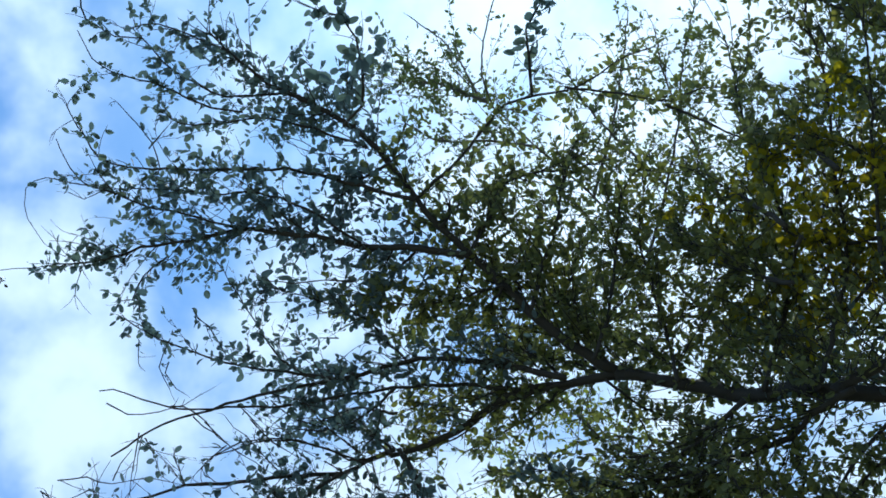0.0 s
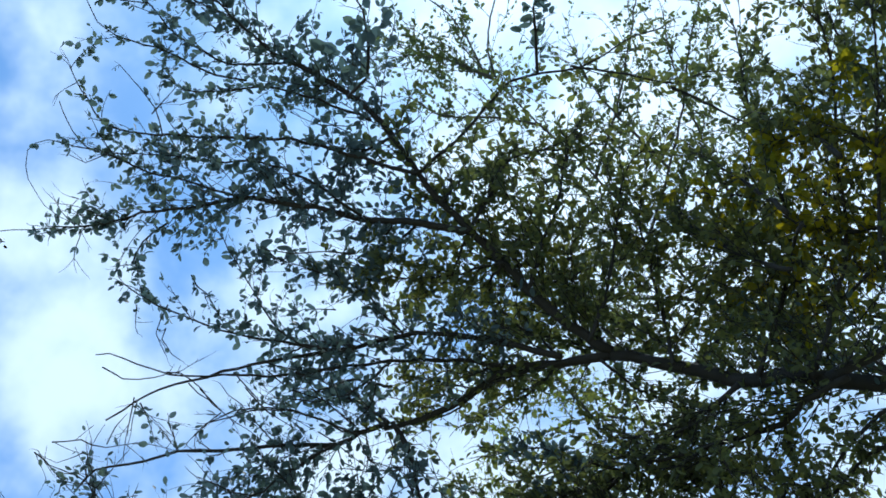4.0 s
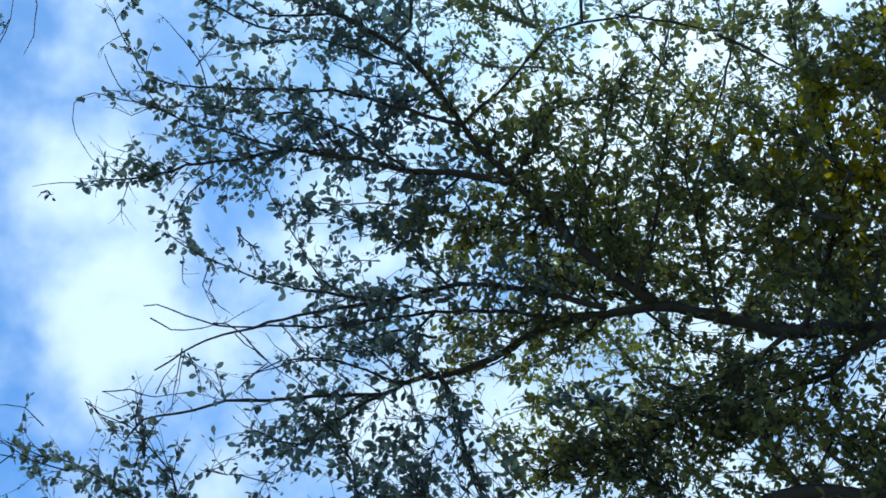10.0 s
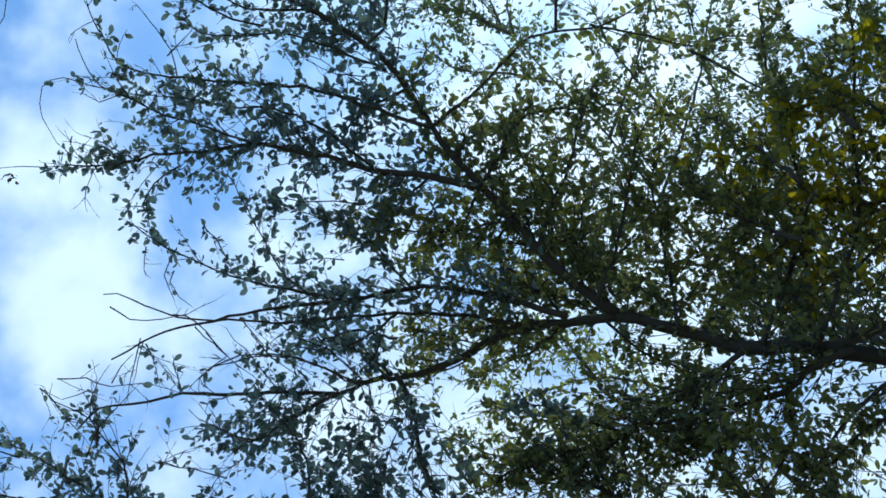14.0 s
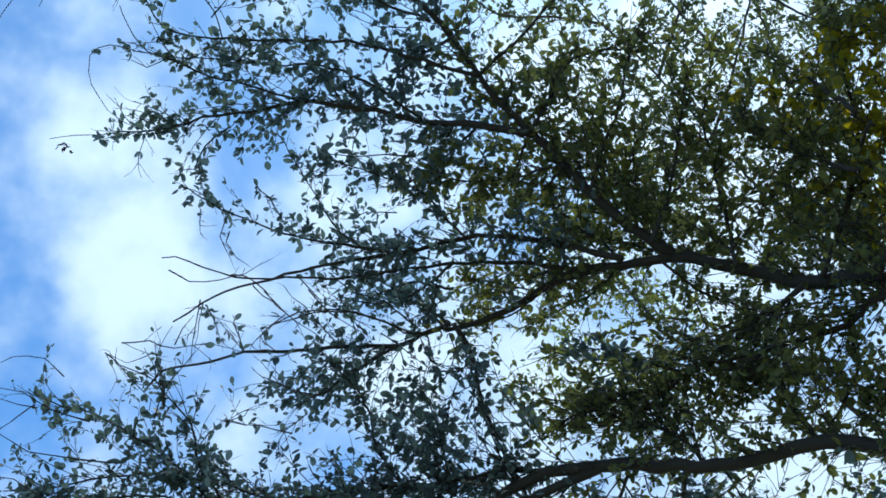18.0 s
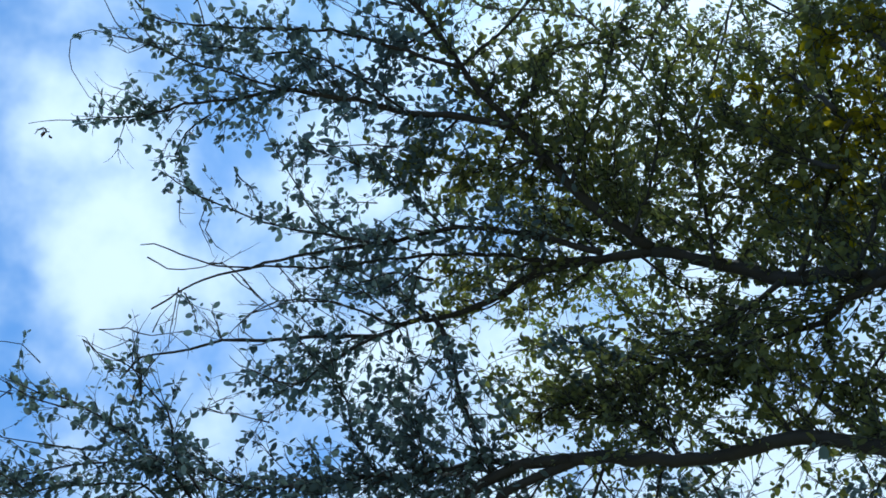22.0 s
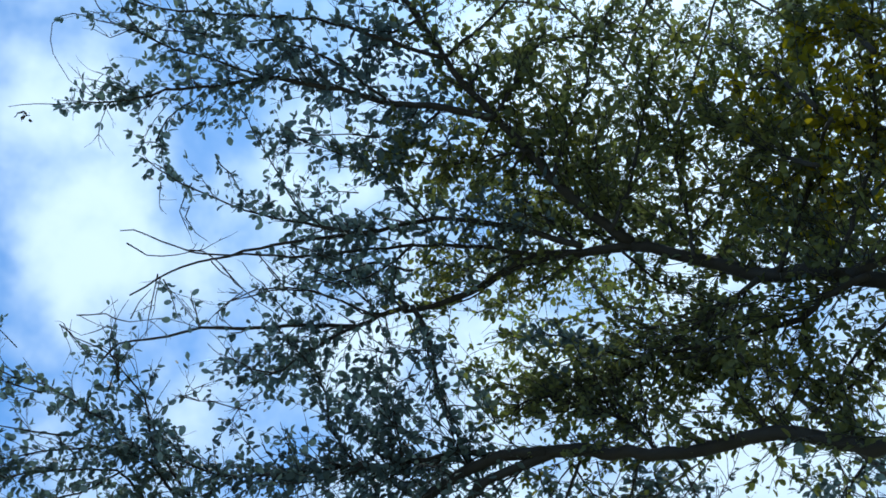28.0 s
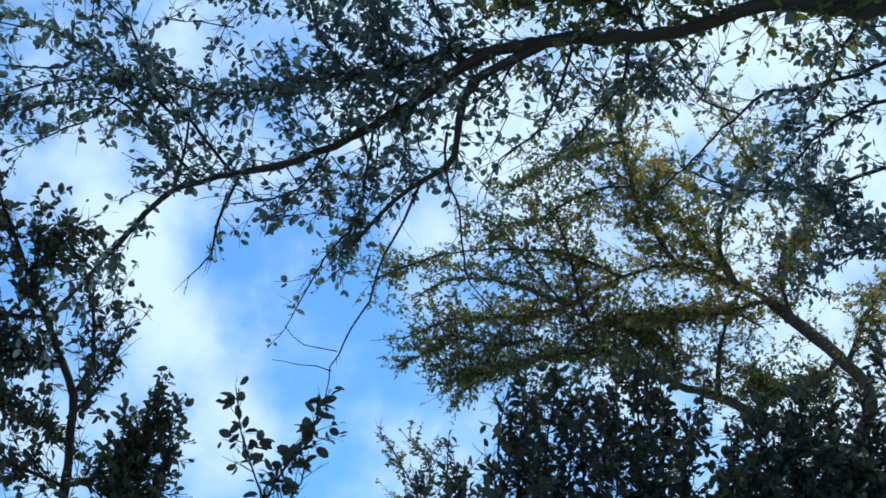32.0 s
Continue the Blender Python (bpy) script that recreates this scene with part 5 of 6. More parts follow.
bough(back_tree, [(2.36, 7.99, 5.00), (2.37, 8.01, 5.46), (2.60, 8.01, 5.77), (2.75, 8.04, 6.06)], 0.0167, 0.0089, 90, 0.48, 0.031, 1.94)
bough(back_tree, [(1.54, 8.30, 4.72), (1.54, 8.49, 5.07), (1.35, 8.72, 5.37)], 0.0167, 0.0089, 94, 0.48, 0.031, 1.94)
bough(back_tree, [(2.62, 8.04, 4.69), (2.51, 8.31, 4.64), (2.33, 8.56, 4.71), (2.20, 8.72, 4.96)], 0.0167, 0.0089, 117, 0.48, 0.031, 1.94, leaf=LEAF_OLIVE)
bough(back_tree, [(-0.37, 9.24, 3.80), (-0.40, 9.13, 4.20), (-0.49, 9.05, 4.45), (-0.60, 8.97, 4.66), (-0.66, 8.94, 4.75)], 0.0088, 0.0044, 46, 0.28, 0.025, 1.62, leaf=LEAF_OLIVE)
bough(back_tree, [(-0.40, 9.13, 4.20), (-0.31, 9.05, 4.48), (-0.39, 8.99, 4.65), (-0.47, 8.96, 4.72)], 0.0088, 0.0044, 35, 0.24, 0.025, 1.62, leaf=LEAF_OLIVE)
bough(back_tree, [(1.39, 7.96, 6.60), (1.13, 8.14, 6.69), (0.78, 8.39, 6.67), (0.50, 8.63, 6.63)], 0.0132, 0.0056, 58, 0.40, 0.031, 1.62, leaf=LEAF_OLIVE)
bough(back_tree, [(1.43, 8.13, 6.30), (1.10, 8.32, 6.39), (0.70, 8.59, 6.33), (0.34, 8.76, 6.40)], 0.0132, 0.0056, 61, 0.40, 0.031, 1.62, leaf=LEAF_OLIVE)
bough(back_tree, [(0.84, 8.60, 5.56), (0.61, 8.62, 5.94), (0.38, 8.62, 6.32), (0.16, 8.72, 6.50)], 0.0132, 0.0056, 30, 0.40, 0.031, 1.62, leaf=LEAF_OLIVE)
bough(back_tree, [(2.13, 8.09, 6.10), (1.90, 8.30, 6.35), (1.74, 8.47, 6.63)], 0.0132, 0.0056, 26, 0.40, 0.031, 1.62, leaf=LEAF_GOLD_LIT)
bough(back_tree, [(2.35, 7.95, 6.25), (2.26, 8.05, 6.62), (2.25, 8.14, 6.95)], 0.0132, 0.0056, 26, 0.40, 0.031, 1.62, leaf=LEAF_GOLD_LIT)
bough(back_tree, [(0.36, 8.80, 5.16), (0.10, 9.04, 5.24), (-0.14, 9.30, 5.27)], 0.0132, 0.0056, 69, 0.40, 0.031, 1.62, leaf=LEAF_OLIVE)
bough(back_tree, [(0.64, 8.71, 5.34), (0.29, 8.88, 5.40), (-0.06, 9.01, 5.53), (-0.44, 9.22, 5.46)], 0.0132, 0.0056, 89, 0.40, 0.031, 1.62, leaf=LEAF_OLIVE)
bough(back_tree, [(0.66, 8.64, 5.50), (0.31, 8.76, 5.58), (-0.05, 8.87, 5.64), (-0.33, 9.02, 5.61), (-0.57, 9.13, 5.63)], 0.0132, 0.0056, 32, 0.40, 0.031, 1.62, leaf=LEAF_OLIVE)
bough(back_tree, [(-0.09, 8.42, 6.00), (-0.37, 8.67, 6.05), (-0.62, 8.91, 6.10)], 0.0132, 0.0056, 32, 0.40, 0.031, 1.62, leaf=LEAF_OLIVE)

# tall tree
tall_tree = Tree("tree","tall fine-leaved tree with sunlit yellow-green crown","tree",(5.2, 6.6, 0.0),BARK_PALE,LEAF_SMALL,"oval",0)
bough(tall_tree, [(5.2, 6.6, -0.05), (5.1, 6.5, 2.5), (4.9, 6.3, 5.0), (4.0, 5.9, 6.8), (1.96, 5.48, 7.93)], 0.12, 0.012, 0, name="trunk")
bough(tall_tree, [(4.9, 6.3, 5.0), (4.2, 6.2, 6.7), (2.50, 5.41, 7.80)], 0.03, 0.012, 0, name="limb")
bough(tall_tree, [(1.96, 5.48, 7.93), (1.65, 5.30, 8.43), (1.31, 5.10, 8.90), (0.94, 4.91, 9.32), (0.59, 4.72, 9.71), (0.35, 4.58, 10.03)], 0.0120, 0.0053, 28, 0.62, 0.035, 1.25)
bough(tall_tree, [(1.61, 5.18, 8.28), (1.80, 4.93, 8.73), (1.95, 4.68, 9.16), (2.06, 4.37, 9.61), (2.21, 4.10, 9.99)], 0.0120, 0.0053, 27, 0.62, 0.035, 1.25)
bough(tall_tree, [(1.25, 4.88, 8.57), (1.44, 4.69, 9.07), (1.59, 4.46, 9.57), (1.71, 4.24, 10.04)], 0.0120, 0.0053, 23, 0.62, 0.035, 1.25)
bough(tall_tree, [(0.88, 4.59, 8.82), (0.54, 4.73, 9.16), (0.22, 4.90, 9.46), (-0.03, 4.95, 9.83)], 0.0120, 0.0053, 28, 0.62, 0.035, 1.25)
bough(tall_tree, [(0.54, 4.32, 9.02), (0.24, 4.45, 9.53), (-0.07, 4.66, 9.99)], 0.0120, 0.0053, 29, 0.62, 0.035, 1.25)
bough(tall_tree, [(2.15, 5.34, 7.99), (2.38, 5.15, 8.50), (2.53, 5.00, 8.98), (2.59, 4.82, 9.49)], 0.0120, 0.0053, 47, 0.62, 0.035, 1.25)
bough(tall_tree, [(1.96, 5.48, 7.93), (1.44, 5.74, 8.29), (1.00, 5.91, 8.67), (0.60, 6.06, 9.02)], 0.0120, 0.0053, 34, 0.62, 0.035, 1.25)
bough(tall_tree, [(2.50, 5.41, 7.80), (2.82, 5.10, 8.37), (3.06, 4.76, 8.94), (3.26, 4.39, 9.49)], 0.0120, 0.0053, 33, 0.62, 0.035, 1.25)
bough(tall_tree, [(1.75, 4.79, 8.53), (1.35, 4.64, 9.31), (1.22, 4.59, 9.94)], 0.0120, 0.0053, 24, 0.62, 0.035, 1.25)
bough(tall_tree, [(2.34, 5.20, 8.04), (2.09, 4.85, 8.80), (1.92, 4.52, 9.46), (1.91, 4.34, 9.94)], 0.0120, 0.0053, 34, 0.62, 0.035, 1.25)
bough(tall_tree, [(0.60, 4.52, 9.36), (0.55, 4.40, 9.66), (0.62, 4.23, 9.97), (0.73, 4.05, 10.27)], 0.0084, 0.0045, 5, 0.20, 0.040, 1.20)
bough(tall_tree, [(0.52, 4.52, 9.37), (0.42, 4.39, 9.67), (0.27, 4.30, 9.96), (0.04, 4.22, 10.22)], 0.0084, 0.0045, 5, 0.20, 0.040, 1.20)

# slim tree set apart from the tall one, its leaves coloured as sunlit
sunlit_tree = Tree("tree","slim tree with a sunlit look put into its yellow-green leaf colour","tree",(4.6, 7.4, 0.0),BARK_PALE,LEAF_LIME_LIT,"oval",0)
bough(sunlit_tree, [(4.6, 7.4, -0.05), (4.5, 7.2, 3.0), (3.6, 6.6, 5.2), (1.93, 6.16, 7.28)], 0.08, 0.012, 0, name="trunk")
bough(sunlit_tree, [(1.93, 6.16, 7.28), (1.59, 6.28, 7.56), (1.22, 6.44, 7.77), (0.83, 6.70, 7.85), (0.41, 6.98, 7.89)], 0.0120, 0.0052, 28, 0.55, 0.036, 1.32)
bough(sunlit_tree, [(1.55, 6.14, 7.42), (1.32, 6.52, 7.46), (1.03, 6.81, 7.60), (0.63, 7.09, 7.74)], 0.0120, 0.0052, 27, 0.55, 0.036, 1.32)
bough(sunlit_tree, [(1.17, 6.15, 7.50), (1.02, 6.28, 7.97), (0.89, 6.54, 8.29)], 0.0120, 0.0052, 22, 0.55, 0.036, 1.32)

# dark tree
dark_tree = Tree("tree","dense dark-leaved tree with glossy foliage","tree",(-2.05, 6.0, 0.0),BARK,LEAF_DARK,"oval",200)
bough(dark_tree, [(-2.05, 6.0, -0.05), (-2.08, 5.98, 1.5), (-2.07, 5.96, 3.17)], 0.06, 0.028, 0, name="trunk")
bough(dark_tree, [(-2.07, 5.96, 3.17), (-2.05, 5.90, 3.49), (-2.02, 5.85, 3.74), (-2.00, 5.79, 3.99), (-2.05, 5.73, 4.16)], 0.0272, 0.0214, 16, 0.34, 0.045, 1.25)
bough(dark_tree, [(-2.05, 5.73, 4.16), (-2.11, 5.61, 4.37), (-2.18, 5.48, 4.57), (-2.23, 5.34, 4.77), (-2.27, 5.24, 4.91)], 0.0184, 0.0092, 50, 0.29, 0.045, 1.88)
bough(dark_tree, [(-2.01, 5.81, 4.00), (-1.89, 5.73, 4.15), (-1.86, 5.59, 4.34), (-1.87, 5.44, 4.52), (-1.92, 5.29, 4.64)], 0.0123, 0.0059, 46, 0.25, 0.045, 1.75)
bough(dark_tree, [(-2.11, 5.61, 4.37), (-2.27, 5.55, 4.36), (-2.47, 5.45, 4.39)], 0.0123, 0.0061, 32, 0.29, 0.045, 1.88)
bough(dark_tree, [(-2.00, 5.81, 3.72), (-2.17, 5.73, 3.86), (-2.33, 5.66, 3.97), (-2.49, 5.61, 4.03)], 0.0121, 0.0061, 62, 0.29, 0.045, 1.62)
bough(dark_tree, [(-1.98, 5.67, 3.82), (-1.83, 5.63, 3.94), (-1.73, 5.56, 4.09), (-1.65, 5.49, 4.21)], 0.0119, 0.0044, 32, 0.17, 0.045, 1.25)
bough(dark_tree, [(-2.00, 5.77, 3.51), (-1.77, 5.79, 3.58), (-1.63, 5.76, 3.71), (-1.55, 5.72, 3.80), (-1.51, 5.67, 3.90)], 0.0149, 0.0044, 97, 0.17, 0.045, 1.88)
bough(dark_tree, [(-1.79, 5.87, 3.41), (-1.62, 5.87, 3.47), (-1.51, 5.81, 3.62), (-1.48, 5.74, 3.74)], 0.0119, 0.0044, 83, 0.15, 0.045, 1.88)
bough(dark_tree, [(-2.05, 5.86, 3.54), (-2.20, 5.78, 3.61), (-2.32, 5.72, 3.64), (-2.44, 5.65, 3.68)], 0.0121, 0.0045, 56, 0.25, 0.045, 1.25)
bough(dark_tree, [(-2.05, 5.73, 4.16), (-2.18, 5.68, 4.15), (-2.33, 5.60, 4.19), (-2.48, 5.52, 4.24)], 0.0123, 0.0061, 78, 0.25, 0.045, 2.00)
bough(dark_tree, [(-2.18, 5.48, 4.57), (-2.04, 5.47, 4.68), (-1.92, 5.45, 4.79)], 0.0123, 0.0061, 42, 0.22, 0.045, 2.00)
bough(dark_tree, [(-1.84, 5.89, 3.30), (-1.72, 5.83, 3.50), (-1.67, 5.76, 3.65), (-1.67, 5.69, 3.74)], 0.0119, 0.0058, 99, 0.17, 0.045, 2.25)
bough(dark_tree, [(-2.20, 5.26, 4.72), (-2.35, 5.21, 4.70), (-2.47, 5.19, 4.64)], 0.0121, 0.0060, 62, 0.25, 0.045, 1.88)

# sapling
sapling = Tree("sapling","young sapling with long leafy shoots","sapling",(-0.68, 3.86, 0.0),BARK,LEAF_DARK,"oval",300)
bough(sapling, [(-0.68, 3.86, -0.05), (-0.70, 3.85, 1.4), (-0.66, 3.83, 2.55)], 0.012, 0.006, 0, name="trunk")
bough(sapling, [(-0.66, 3.83, 2.55), (-0.66, 3.78, 2.72), (-0.70, 3.73, 2.86), (-0.72, 3.69, 2.96), (-0.73, 3.64, 3.08)], 0.0046, 0.0019, 28, 0.09, 0.047, 1.70)
bough(sapling, [(-0.65, 3.81, 2.62), (-0.65, 3.77, 2.75), (-0.58, 3.75, 2.85), (-0.50, 3.74, 2.94), (-0.47, 3.70, 3.04)], 0.0046, 0.0019, 36, 0.11, 0.047, 1.70)
bough(sapling, [(-0.65, 3.82, 2.59), (-0.61, 3.79, 2.72), (-0.55, 3.78, 2.80), (-0.53, 3.76, 2.85)], 0.0037, 0.0019, 21, 0.10, 0.047, 1.70)

# low shrub
low_shrub = Tree("shrub","slim shrub with upright leafy tips","shrub",(-0.22, 5.0, 0.0),BARK,LEAF_DARK,"oval",60,1.0,"dark shrubs")
bough(low_shrub, [(-0.19, 5.02, -0.05), (-0.15, 5.04, 1.20), (-0.11, 5.06, 2.78)], 0.016, 0.0072, 0, name="stem")
bough(low_shrub, [(-0.23, 5.01, -0.05), (-0.24, 5.03, 1.20), (-0.25, 5.06, 2.79)], 0.016, 0.0072, 0, name="stem")
bough(low_shrub, [(-0.18, 4.94, -0.05), (-0.12, 4.86, 1.20), (-0.06, 4.77, 2.71)], 0.016, 0.0068, 0, name="stem")
bough(low_shrub, [(-0.11, 5.06, 2.78), (-0.10, 5.01, 3.00), (-0.10, 4.96, 3.16), (-0.08, 4.92, 3.28)], 0.0072, 0.0024, 29, 0.08, 0.032, 1.20)
bough(low_shrub, [(-0.25, 5.06, 2.79), (-0.23, 5.00, 3.01), (-0.21, 4.97, 3.12)], 0.0072, 0.0024, 42, 0.12, 0.032, 1.20)
bough(low_shrub, [(-0.06, 4.77, 2.71), (-0.05, 4.80, 2.89), (-0.06, 4.83, 3.02), (-0.03, 4.87, 3.12)], 0.0068, 0.0028, 41, 0.16, 0.038, 1.44)

# broad shrub
broad_shrub = Tree("shrub","tall leafy shrub with dark oval leaves","shrub",(0.3, 5.0, 0.0),BARK,LEAF_DARK,"oval",150,1.0,"dark shrubs")
bough(broad_shrub, [(0.25, 4.97, -0.05), (0.18, 4.94, 1.20), (0.11, 4.90, 2.61)], 0.016, 0.0070, 0, name="stem")
bough(broad_shrub, [(0.30, 4.97, -0.05), (0.30, 4.93, 1.20), (0.31, 4.89, 2.59)], 0.016, 0.0070, 0, name="stem")
bough(broad_shrub, [(0.35, 5.04, -0.05), (0.42, 5.09, 1.20), (0.50, 5.15, 2.75)], 0.016, 0.0098, 0, name="stem")
bough(broad_shrub, [(0.28, 5.04, -0.05), (0.25, 5.10, 1.20), (0.22, 5.16, 2.77)], 0.016, 0.0098, 0, name="stem")
bough(broad_shrub, [(0.27, 4.94, -0.05), (0.22, 4.86, 1.20), (0.17, 4.77, 2.69)], 0.016, 0.0068, 0, name="stem")
bough(broad_shrub, [(0.35, 4.94, -0.05), (0.43, 4.85, 1.20), (0.51, 4.76, 2.66)], 0.016, 0.0068, 0, name="stem")
bough(broad_shrub, [(0.32, 4.94, -0.05), (0.35, 4.86, 1.20), (0.38, 4.77, 2.67)], 0.016, 0.0068, 0, name="stem")
bough(broad_shrub, [(0.24, 4.94, -0.05), (0.15, 4.87, 1.20), (0.04, 4.78, 2.70)], 0.016, 0.0068, 0, name="stem")
bough(broad_shrub, [(0.26, 4.94, -0.05), (0.19, 4.87, 1.20), (0.12, 4.78, 2.69)], 0.016, 0.0068, 0, name="stem")
bough(broad_shrub, [(0.29, 4.94, -0.05), (0.27, 4.86, 1.20), (0.26, 4.77, 2.68)], 0.016, 0.0068, 0, name="stem")
bough(broad_shrub, [(0.11, 4.90, 2.61), (0.11, 4.82, 2.93), (0.15, 4.77, 3.10), (0.18, 4.71, 3.27), (0.13, 4.68, 3.36)], 0.0070, 0.0035, 41, 0.15, 0.042, 1.38)
bough(broad_shrub, [(0.31, 4.89, 2.59), (0.36, 4.81, 2.91), (0.41, 4.75, 3.12), (0.43, 4.67, 3.33)], 0.0070, 0.0035, 70, 0.18, 0.042, 1.75)
bough(broad_shrub, [(0.50, 5.15, 2.75), (0.53, 5.11, 3.02), (0.59, 5.07, 3.26), (0.58, 5.04, 3.45)], 0.0098, 0.0038, 81, 0.16, 0.042, 1.62)
bough(broad_shrub, [(0.22, 5.16, 2.77), (0.25, 5.14, 3.01), (0.31, 5.10, 3.24), (0.31, 5.08, 3.41)], 0.0098, 0.0038, 43, 0.16, 0.042, 1.62)
bough(broad_shrub, [(0.17, 4.77, 2.69), (0.21, 4.77, 2.95), (0.22, 4.76, 3.23), (0.26, 4.74, 3.47)], 0.0068, 0.0028, 35, 0.16, 0.042, 1.50)
bough(broad_shrub, [(0.51, 4.76, 2.66), (0.57, 4.74, 2.96), (0.59, 4.72, 3.23), (0.65, 4.70, 3.47)], 0.0068, 0.0028, 53, 0.16, 0.042, 1.50)
bough(broad_shrub, [(0.38, 4.77, 2.67), (0.44, 4.76, 2.93), (0.46, 4.75, 3.21), (0.50, 4.75, 3.40)], 0.0068, 0.0028, 46, 0.16, 0.042, 1.50)
bough(broad_shrub, [(0.04, 4.78, 2.70), (0.07, 4.79, 2.92), (0.10, 4.81, 3.07), (0.07, 4.85, 3.18)], 0.0068, 0.0028, 29, 0.16, 0.042, 1.50)
bough(broad_shrub, [(0.12, 4.78, 2.69), (0.18, 4.76, 3.00), (0.24, 4.74, 3.27), (0.23, 4.73, 3.49)], 0.0068, 0.0028, 32, 0.16, 0.042, 1.50)
bough(broad_shrub, [(0.26, 4.77, 2.68), (0.28, 4.76, 2.99), (0.34, 4.74, 3.26), (0.39, 4.72, 3.50)], 0.0068, 0.0028, 33, 0.16, 0.042, 1.50)
bough(broad_shrub, [(0.11, 4.78, 2.69), (0.12, 4.71, 2.96), (0.12, 4.63, 3.19), (0.18, 4.57, 3.36)], 0.0068, 0.0028, 15, 0.09, 0.060, 1.50)
bough(broad_shrub, [(0.24, 4.77, 2.68), (0.24, 4.70, 2.95), (0.23, 4.62, 3.20), (0.27, 4.56, 3.37)], 0.0068, 0.0028, 15, 0.10, 0.056, 1.50)

# middle shrub
middle_shrub = Tree("shrub","tall leafy shrub with dark oval leaves","shrub",(0.75, 5.0, 0.0),BARK,LEAF_DARK,"oval",150,1.0,"dark shrubs")
bough(middle_shrub, [(0.72, 4.97, -0.05), (0.67, 4.92, 1.20), (0.61, 4.87, 2.56)], 0.016, 0.0070, 0, name="stem")
bough(middle_shrub, [(0.78, 4.96, -0.05), (0.82, 4.90, 1.20), (0.87, 4.83, 2.54)], 0.016, 0.0070, 0, name="stem")
bough(middle_shrub, [(0.76, 5.03, -0.05), (0.77, 5.07, 1.20), (0.78, 5.12, 2.72)], 0.016, 0.0098, 0, name="stem")
bough(middle_shrub, [(0.82, 5.02, -0.05), (0.91, 5.05, 1.20), (1.02, 5.09, 2.69)], 0.016, 0.0098, 0, name="stem")
bough(middle_shrub, [(0.73, 4.94, -0.05), (0.69, 4.85, 1.20), (0.65, 4.74, 2.64)], 0.016, 0.0068, 0, name="stem")
bough(middle_shrub, [(0.76, 4.93, -0.05), (0.77, 4.84, 1.20), (0.79, 4.73, 2.63)], 0.016, 0.0068, 0, name="stem")
bough(middle_shrub, [(0.61, 4.87, 2.56), (0.65, 4.79, 2.88), (0.68, 4.71, 3.13), (0.70, 4.64, 3.34), (0.71, 4.60, 3.42)], 0.0070, 0.0035, 84, 0.19, 0.038, 1.75)
bough(middle_shrub, [(0.87, 4.83, 2.54), (0.87, 4.84, 2.82), (0.86, 4.85, 3.04), (0.92, 4.86, 3.21)], 0.0070, 0.0036, 70, 0.19, 0.038, 1.62)
bough(middle_shrub, [(0.78, 5.12, 2.72), (0.79, 5.09, 2.99), (0.85, 5.03, 3.27), (0.85, 5.00, 3.44)], 0.0098, 0.0038, 89, 0.16, 0.038, 1.62)
bough(middle_shrub, [(1.02, 5.09, 2.69), (1.06, 5.06, 2.92), (1.09, 5.04, 3.10), (1.16, 5.01, 3.24)], 0.0098, 0.0038, 78, 0.16, 0.038, 1.62)
bough(middle_shrub, [(0.65, 4.74, 2.64), (0.72, 4.73, 2.94), (0.74, 4.69, 3.26), (0.80, 4.67, 3.48)], 0.0068, 0.0028, 48, 0.16, 0.038, 1.50)
bough(middle_shrub, [(0.79, 4.73, 2.63), (0.82, 4.71, 2.93), (0.93, 4.68, 3.19), (0.98, 4.68, 3.38)], 0.0068, 0.0028, 32, 0.16, 0.038, 1.50)

# dense shrub
dense_shrub = Tree("shrub","dense shrub of dark leaves below a forked trunk","shrub",(1.35, 4.9, 0.0),BARK,LEAF_DARK,"oval",150,1.0,"dark shrubs")
bough(dense_shrub, [(1.28, 4.87, -0.05), (1.18, 4.84, 1.20), (1.07, 4.80, 2.51)], 0.016, 0.0070, 0, name="stem")
bough(dense_shrub, [(1.35, 4.86, -0.05), (1.34, 4.80, 1.20), (1.33, 4.74, 2.48)], 0.016, 0.0070, 0, name="stem")
bough(dense_shrub, [(1.39, 4.85, -0.05), (1.44, 4.78, 1.20), (1.50, 4.69, 2.45)], 0.016, 0.0093, 0, name="stem")
bough(dense_shrub, [(1.34, 4.93, -0.05), (1.32, 4.98, 1.20), (1.30, 5.03, 2.65)], 0.016, 0.0098, 0, name="stem")
bough(dense_shrub, [(1.39, 4.92, -0.05), (1.45, 4.95, 1.20), (1.51, 4.98, 2.62)], 0.016, 0.0098, 0, name="stem")
bough(dense_shrub, [(1.27, 4.85, -0.05), (1.16, 4.77, 1.20), (1.03, 4.69, 2.60)], 0.016, 0.0068, 0, name="stem")
bough(dense_shrub, [(1.30, 4.84, -0.05), (1.22, 4.76, 1.20), (1.14, 4.66, 2.58)], 0.016, 0.0068, 0, name="stem")
bough(dense_shrub, [(1.33, 4.83, -0.05), (1.30, 4.74, 1.20), (1.27, 4.63, 2.56)], 0.016, 0.0068, 0, name="stem")
bough(dense_shrub, [(1.07, 4.80, 2.51), (1.10, 4.79, 2.77), (1.15, 4.78, 2.94), (1.27, 4.76, 3.09), (1.32, 4.76, 3.23)], 0.0070, 0.0036, 106, 0.19, 0.038, 1.62)
bough(dense_shrub, [(1.33, 4.74, 2.48), (1.37, 4.74, 2.73), (1.41, 4.76, 2.89), (1.55, 4.76, 3.00)], 0.0070, 0.0036, 71, 0.20, 0.038, 1.75)
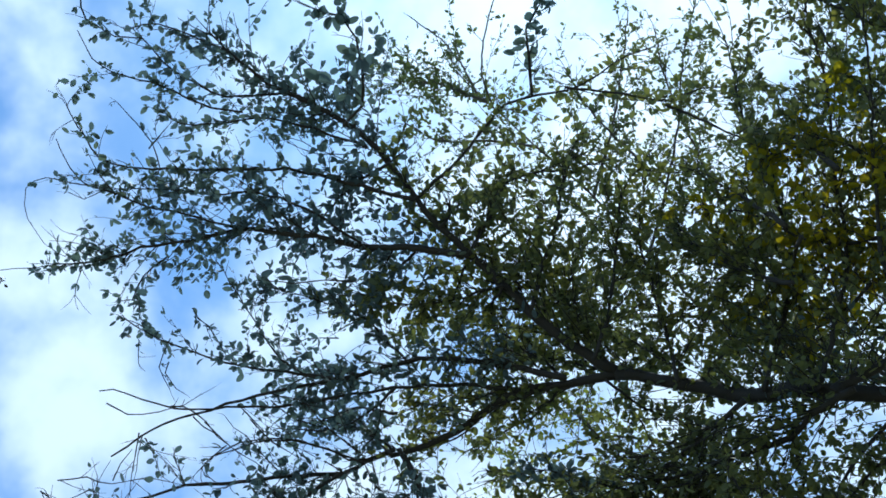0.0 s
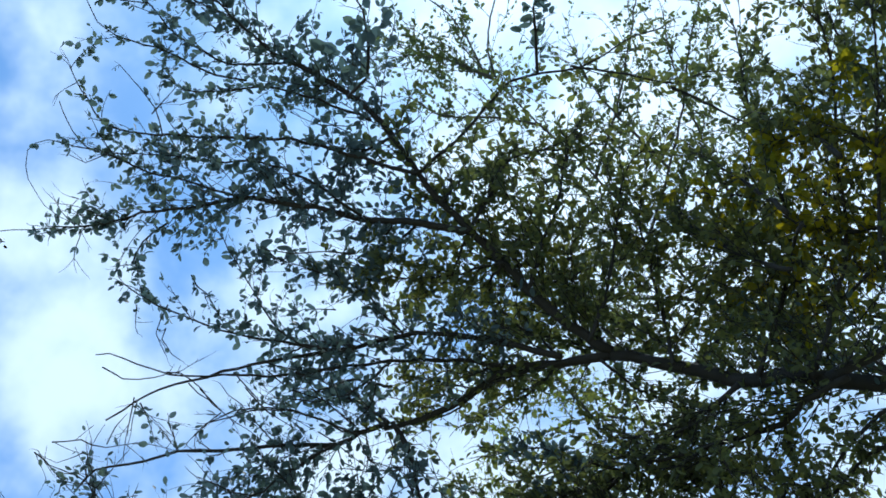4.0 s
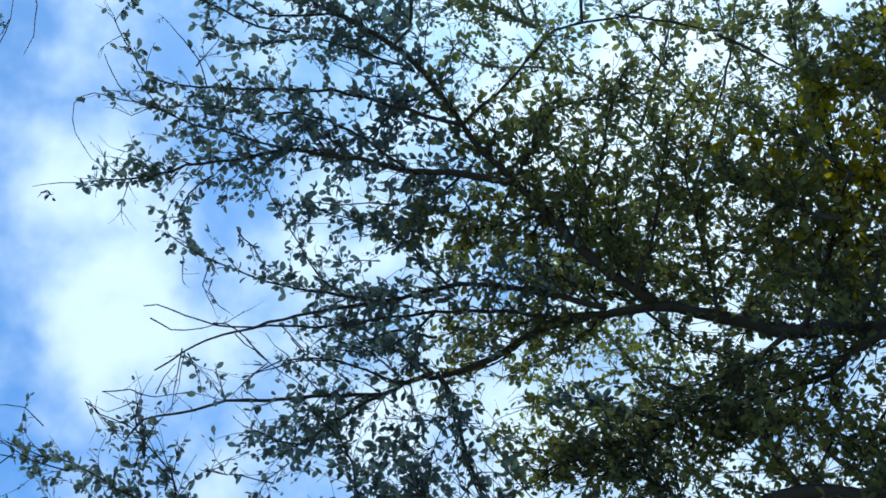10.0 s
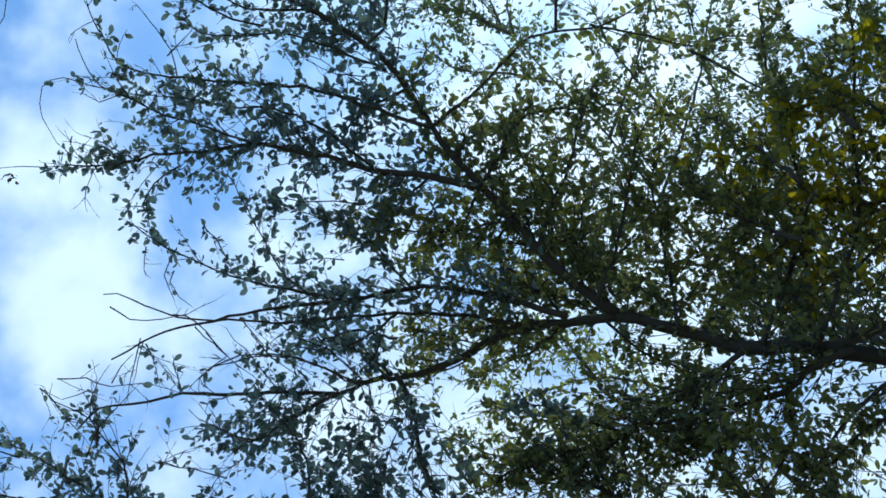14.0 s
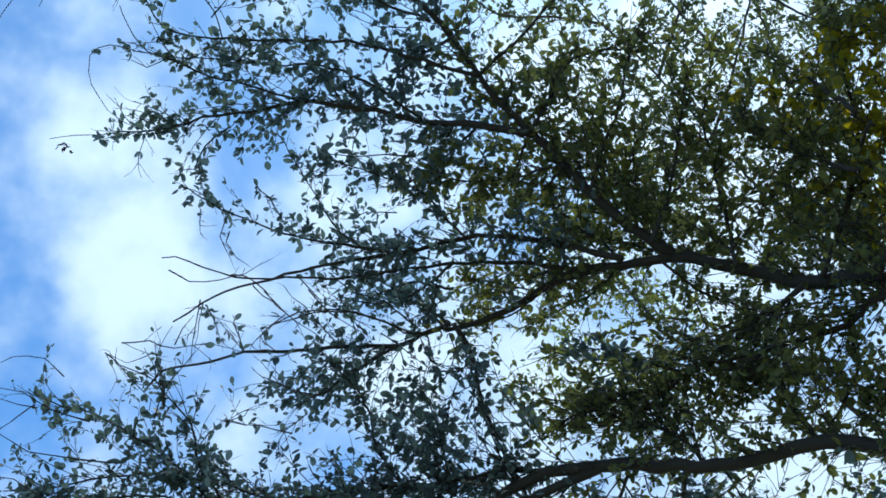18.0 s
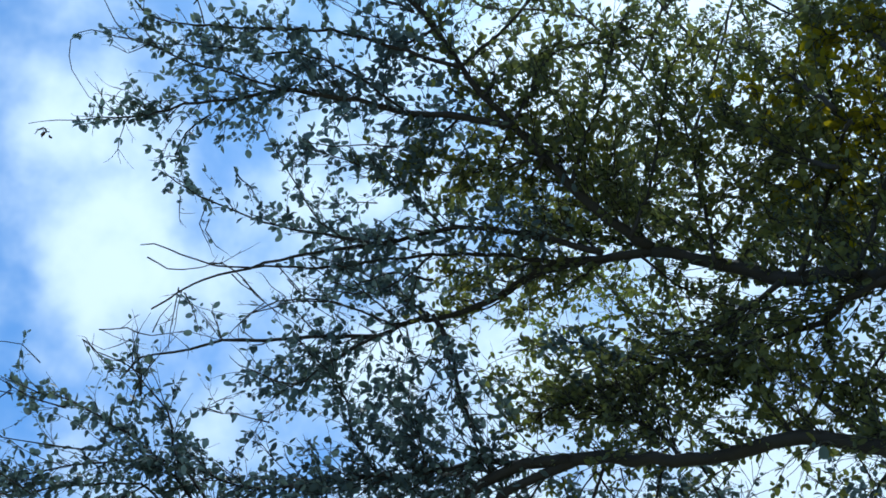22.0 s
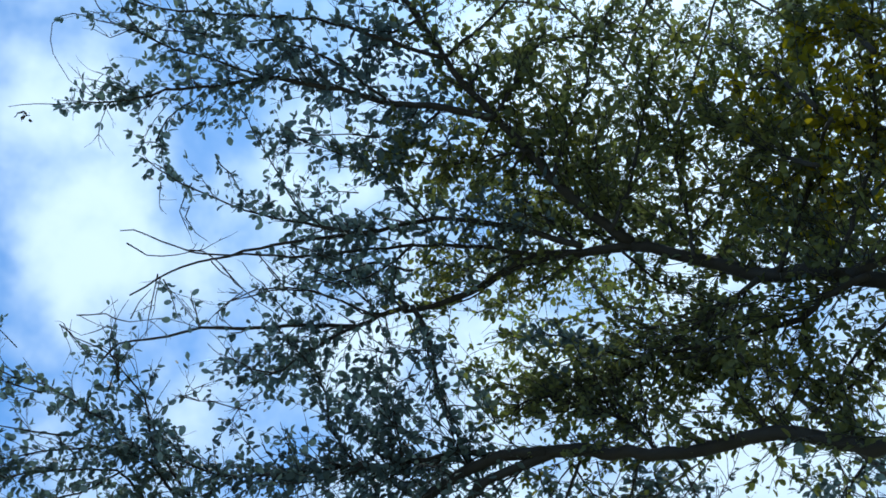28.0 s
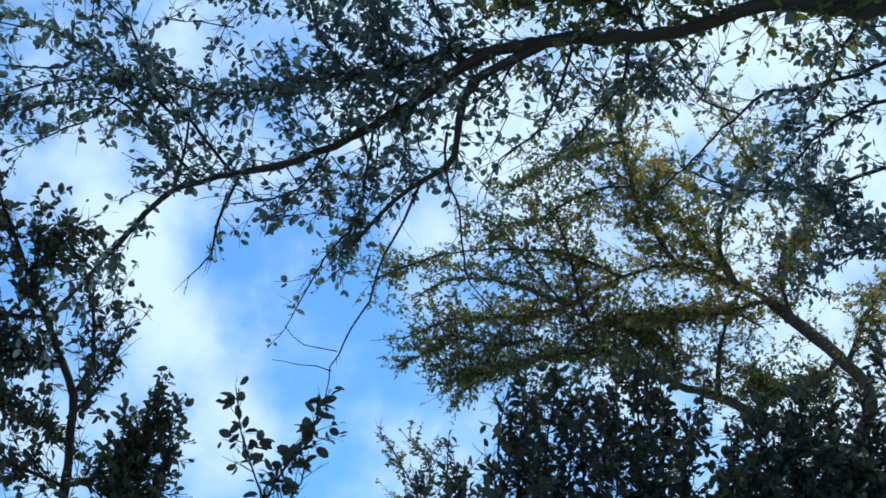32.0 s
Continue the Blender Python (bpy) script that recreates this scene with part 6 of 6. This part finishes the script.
bough(dense_shrub, [(1.50, 4.69, 2.45), (1.56, 4.73, 2.71), (1.61, 4.78, 2.88)], 0.0093, 0.0048, 84, 0.20, 0.038, 1.75)
bough(dense_shrub, [(1.30, 5.03, 2.65), (1.35, 5.02, 2.88), (1.41, 5.01, 3.04)], 0.0098, 0.0038, 112, 0.16, 0.038, 1.62)
bough(dense_shrub, [(1.51, 4.98, 2.62), (1.54, 4.97, 2.85), (1.55, 4.98, 2.99)], 0.0098, 0.0038, 101, 0.16, 0.038, 1.62)
bough(dense_shrub, [(1.03, 4.69, 2.60), (1.06, 4.69, 2.86), (1.15, 4.67, 3.07), (1.17, 4.68, 3.26)], 0.0068, 0.0028, 84, 0.16, 0.038, 1.50)
bough(dense_shrub, [(1.14, 4.66, 2.58), (1.19, 4.67, 2.80), (1.20, 4.69, 2.98), (1.25, 4.71, 3.10)], 0.0068, 0.0028, 46, 0.16, 0.038, 1.50)
bough(dense_shrub, [(1.27, 4.63, 2.56), (1.31, 4.64, 2.78), (1.37, 4.66, 2.91), (1.39, 4.69, 3.06)], 0.0068, 0.0028, 42, 0.16, 0.038, 1.50)
bough(dense_shrub, [(1.44, 4.89, 2.61), (1.47, 4.82, 2.88), (1.49, 4.84, 3.17), (1.48, 4.79, 3.32)], 0.0098, 0.0038, 76, 0.18, 0.040, 1.60)
bough(dense_shrub, [(1.55, 4.96, 2.61), (1.61, 4.88, 2.89), (1.65, 4.89, 3.17), (1.64, 4.85, 3.31)], 0.0098, 0.0038, 76, 0.18, 0.040, 1.60)
bough(dense_shrub, [(1.67, 4.93, 2.60), (1.73, 4.84, 2.91), (1.77, 4.83, 3.24), (1.74, 4.78, 3.42)], 0.0098, 0.0038, 80, 0.18, 0.040, 1.60)
bough(dense_shrub, [(1.28, 4.93, 2.63), (1.33, 4.85, 2.92), (1.36, 4.87, 3.19), (1.41, 4.81, 3.31)], 0.0098, 0.0038, 51, 0.17, 0.040, 1.60)

# a withered leaf cluster on a bare twig end
def withered_cluster(place):
    spots = []
    for i in range(9):
        out = unit(rng.normal(0, 1, 3) + np.array((0, 0, -0.5)))
        spots.append((np.array(place) + rng.normal(0, 0.012, 3), out, rng.normal(0, 1, 3), 0.035 * rng.uniform(0.7, 1.2)))
    verts, corners, totals, count = [], [], [], 0
    for p, x, up, size in spots:
        y = unit(cross(up, x))
        v, f = SHAPES["round"][1]
        verts.append((v * size) @ np.array((x, y, cross(x, y))) + p - np.array(place))
        corners += [count + c for face in f for c in face]
        totals += [len(face) for face in f]
        count += len(v)
    ob = new("withered_leaf", mesh_from("withered_leaf", np.vstack(verts), corners, totals, LEAF_DEAD))
    ob.location = place
    return tagged(ob, "curled brown withered leaf hanging on a bare twig end", "leaf")


withered_cluster((-1.86, 3.29, 5.94))
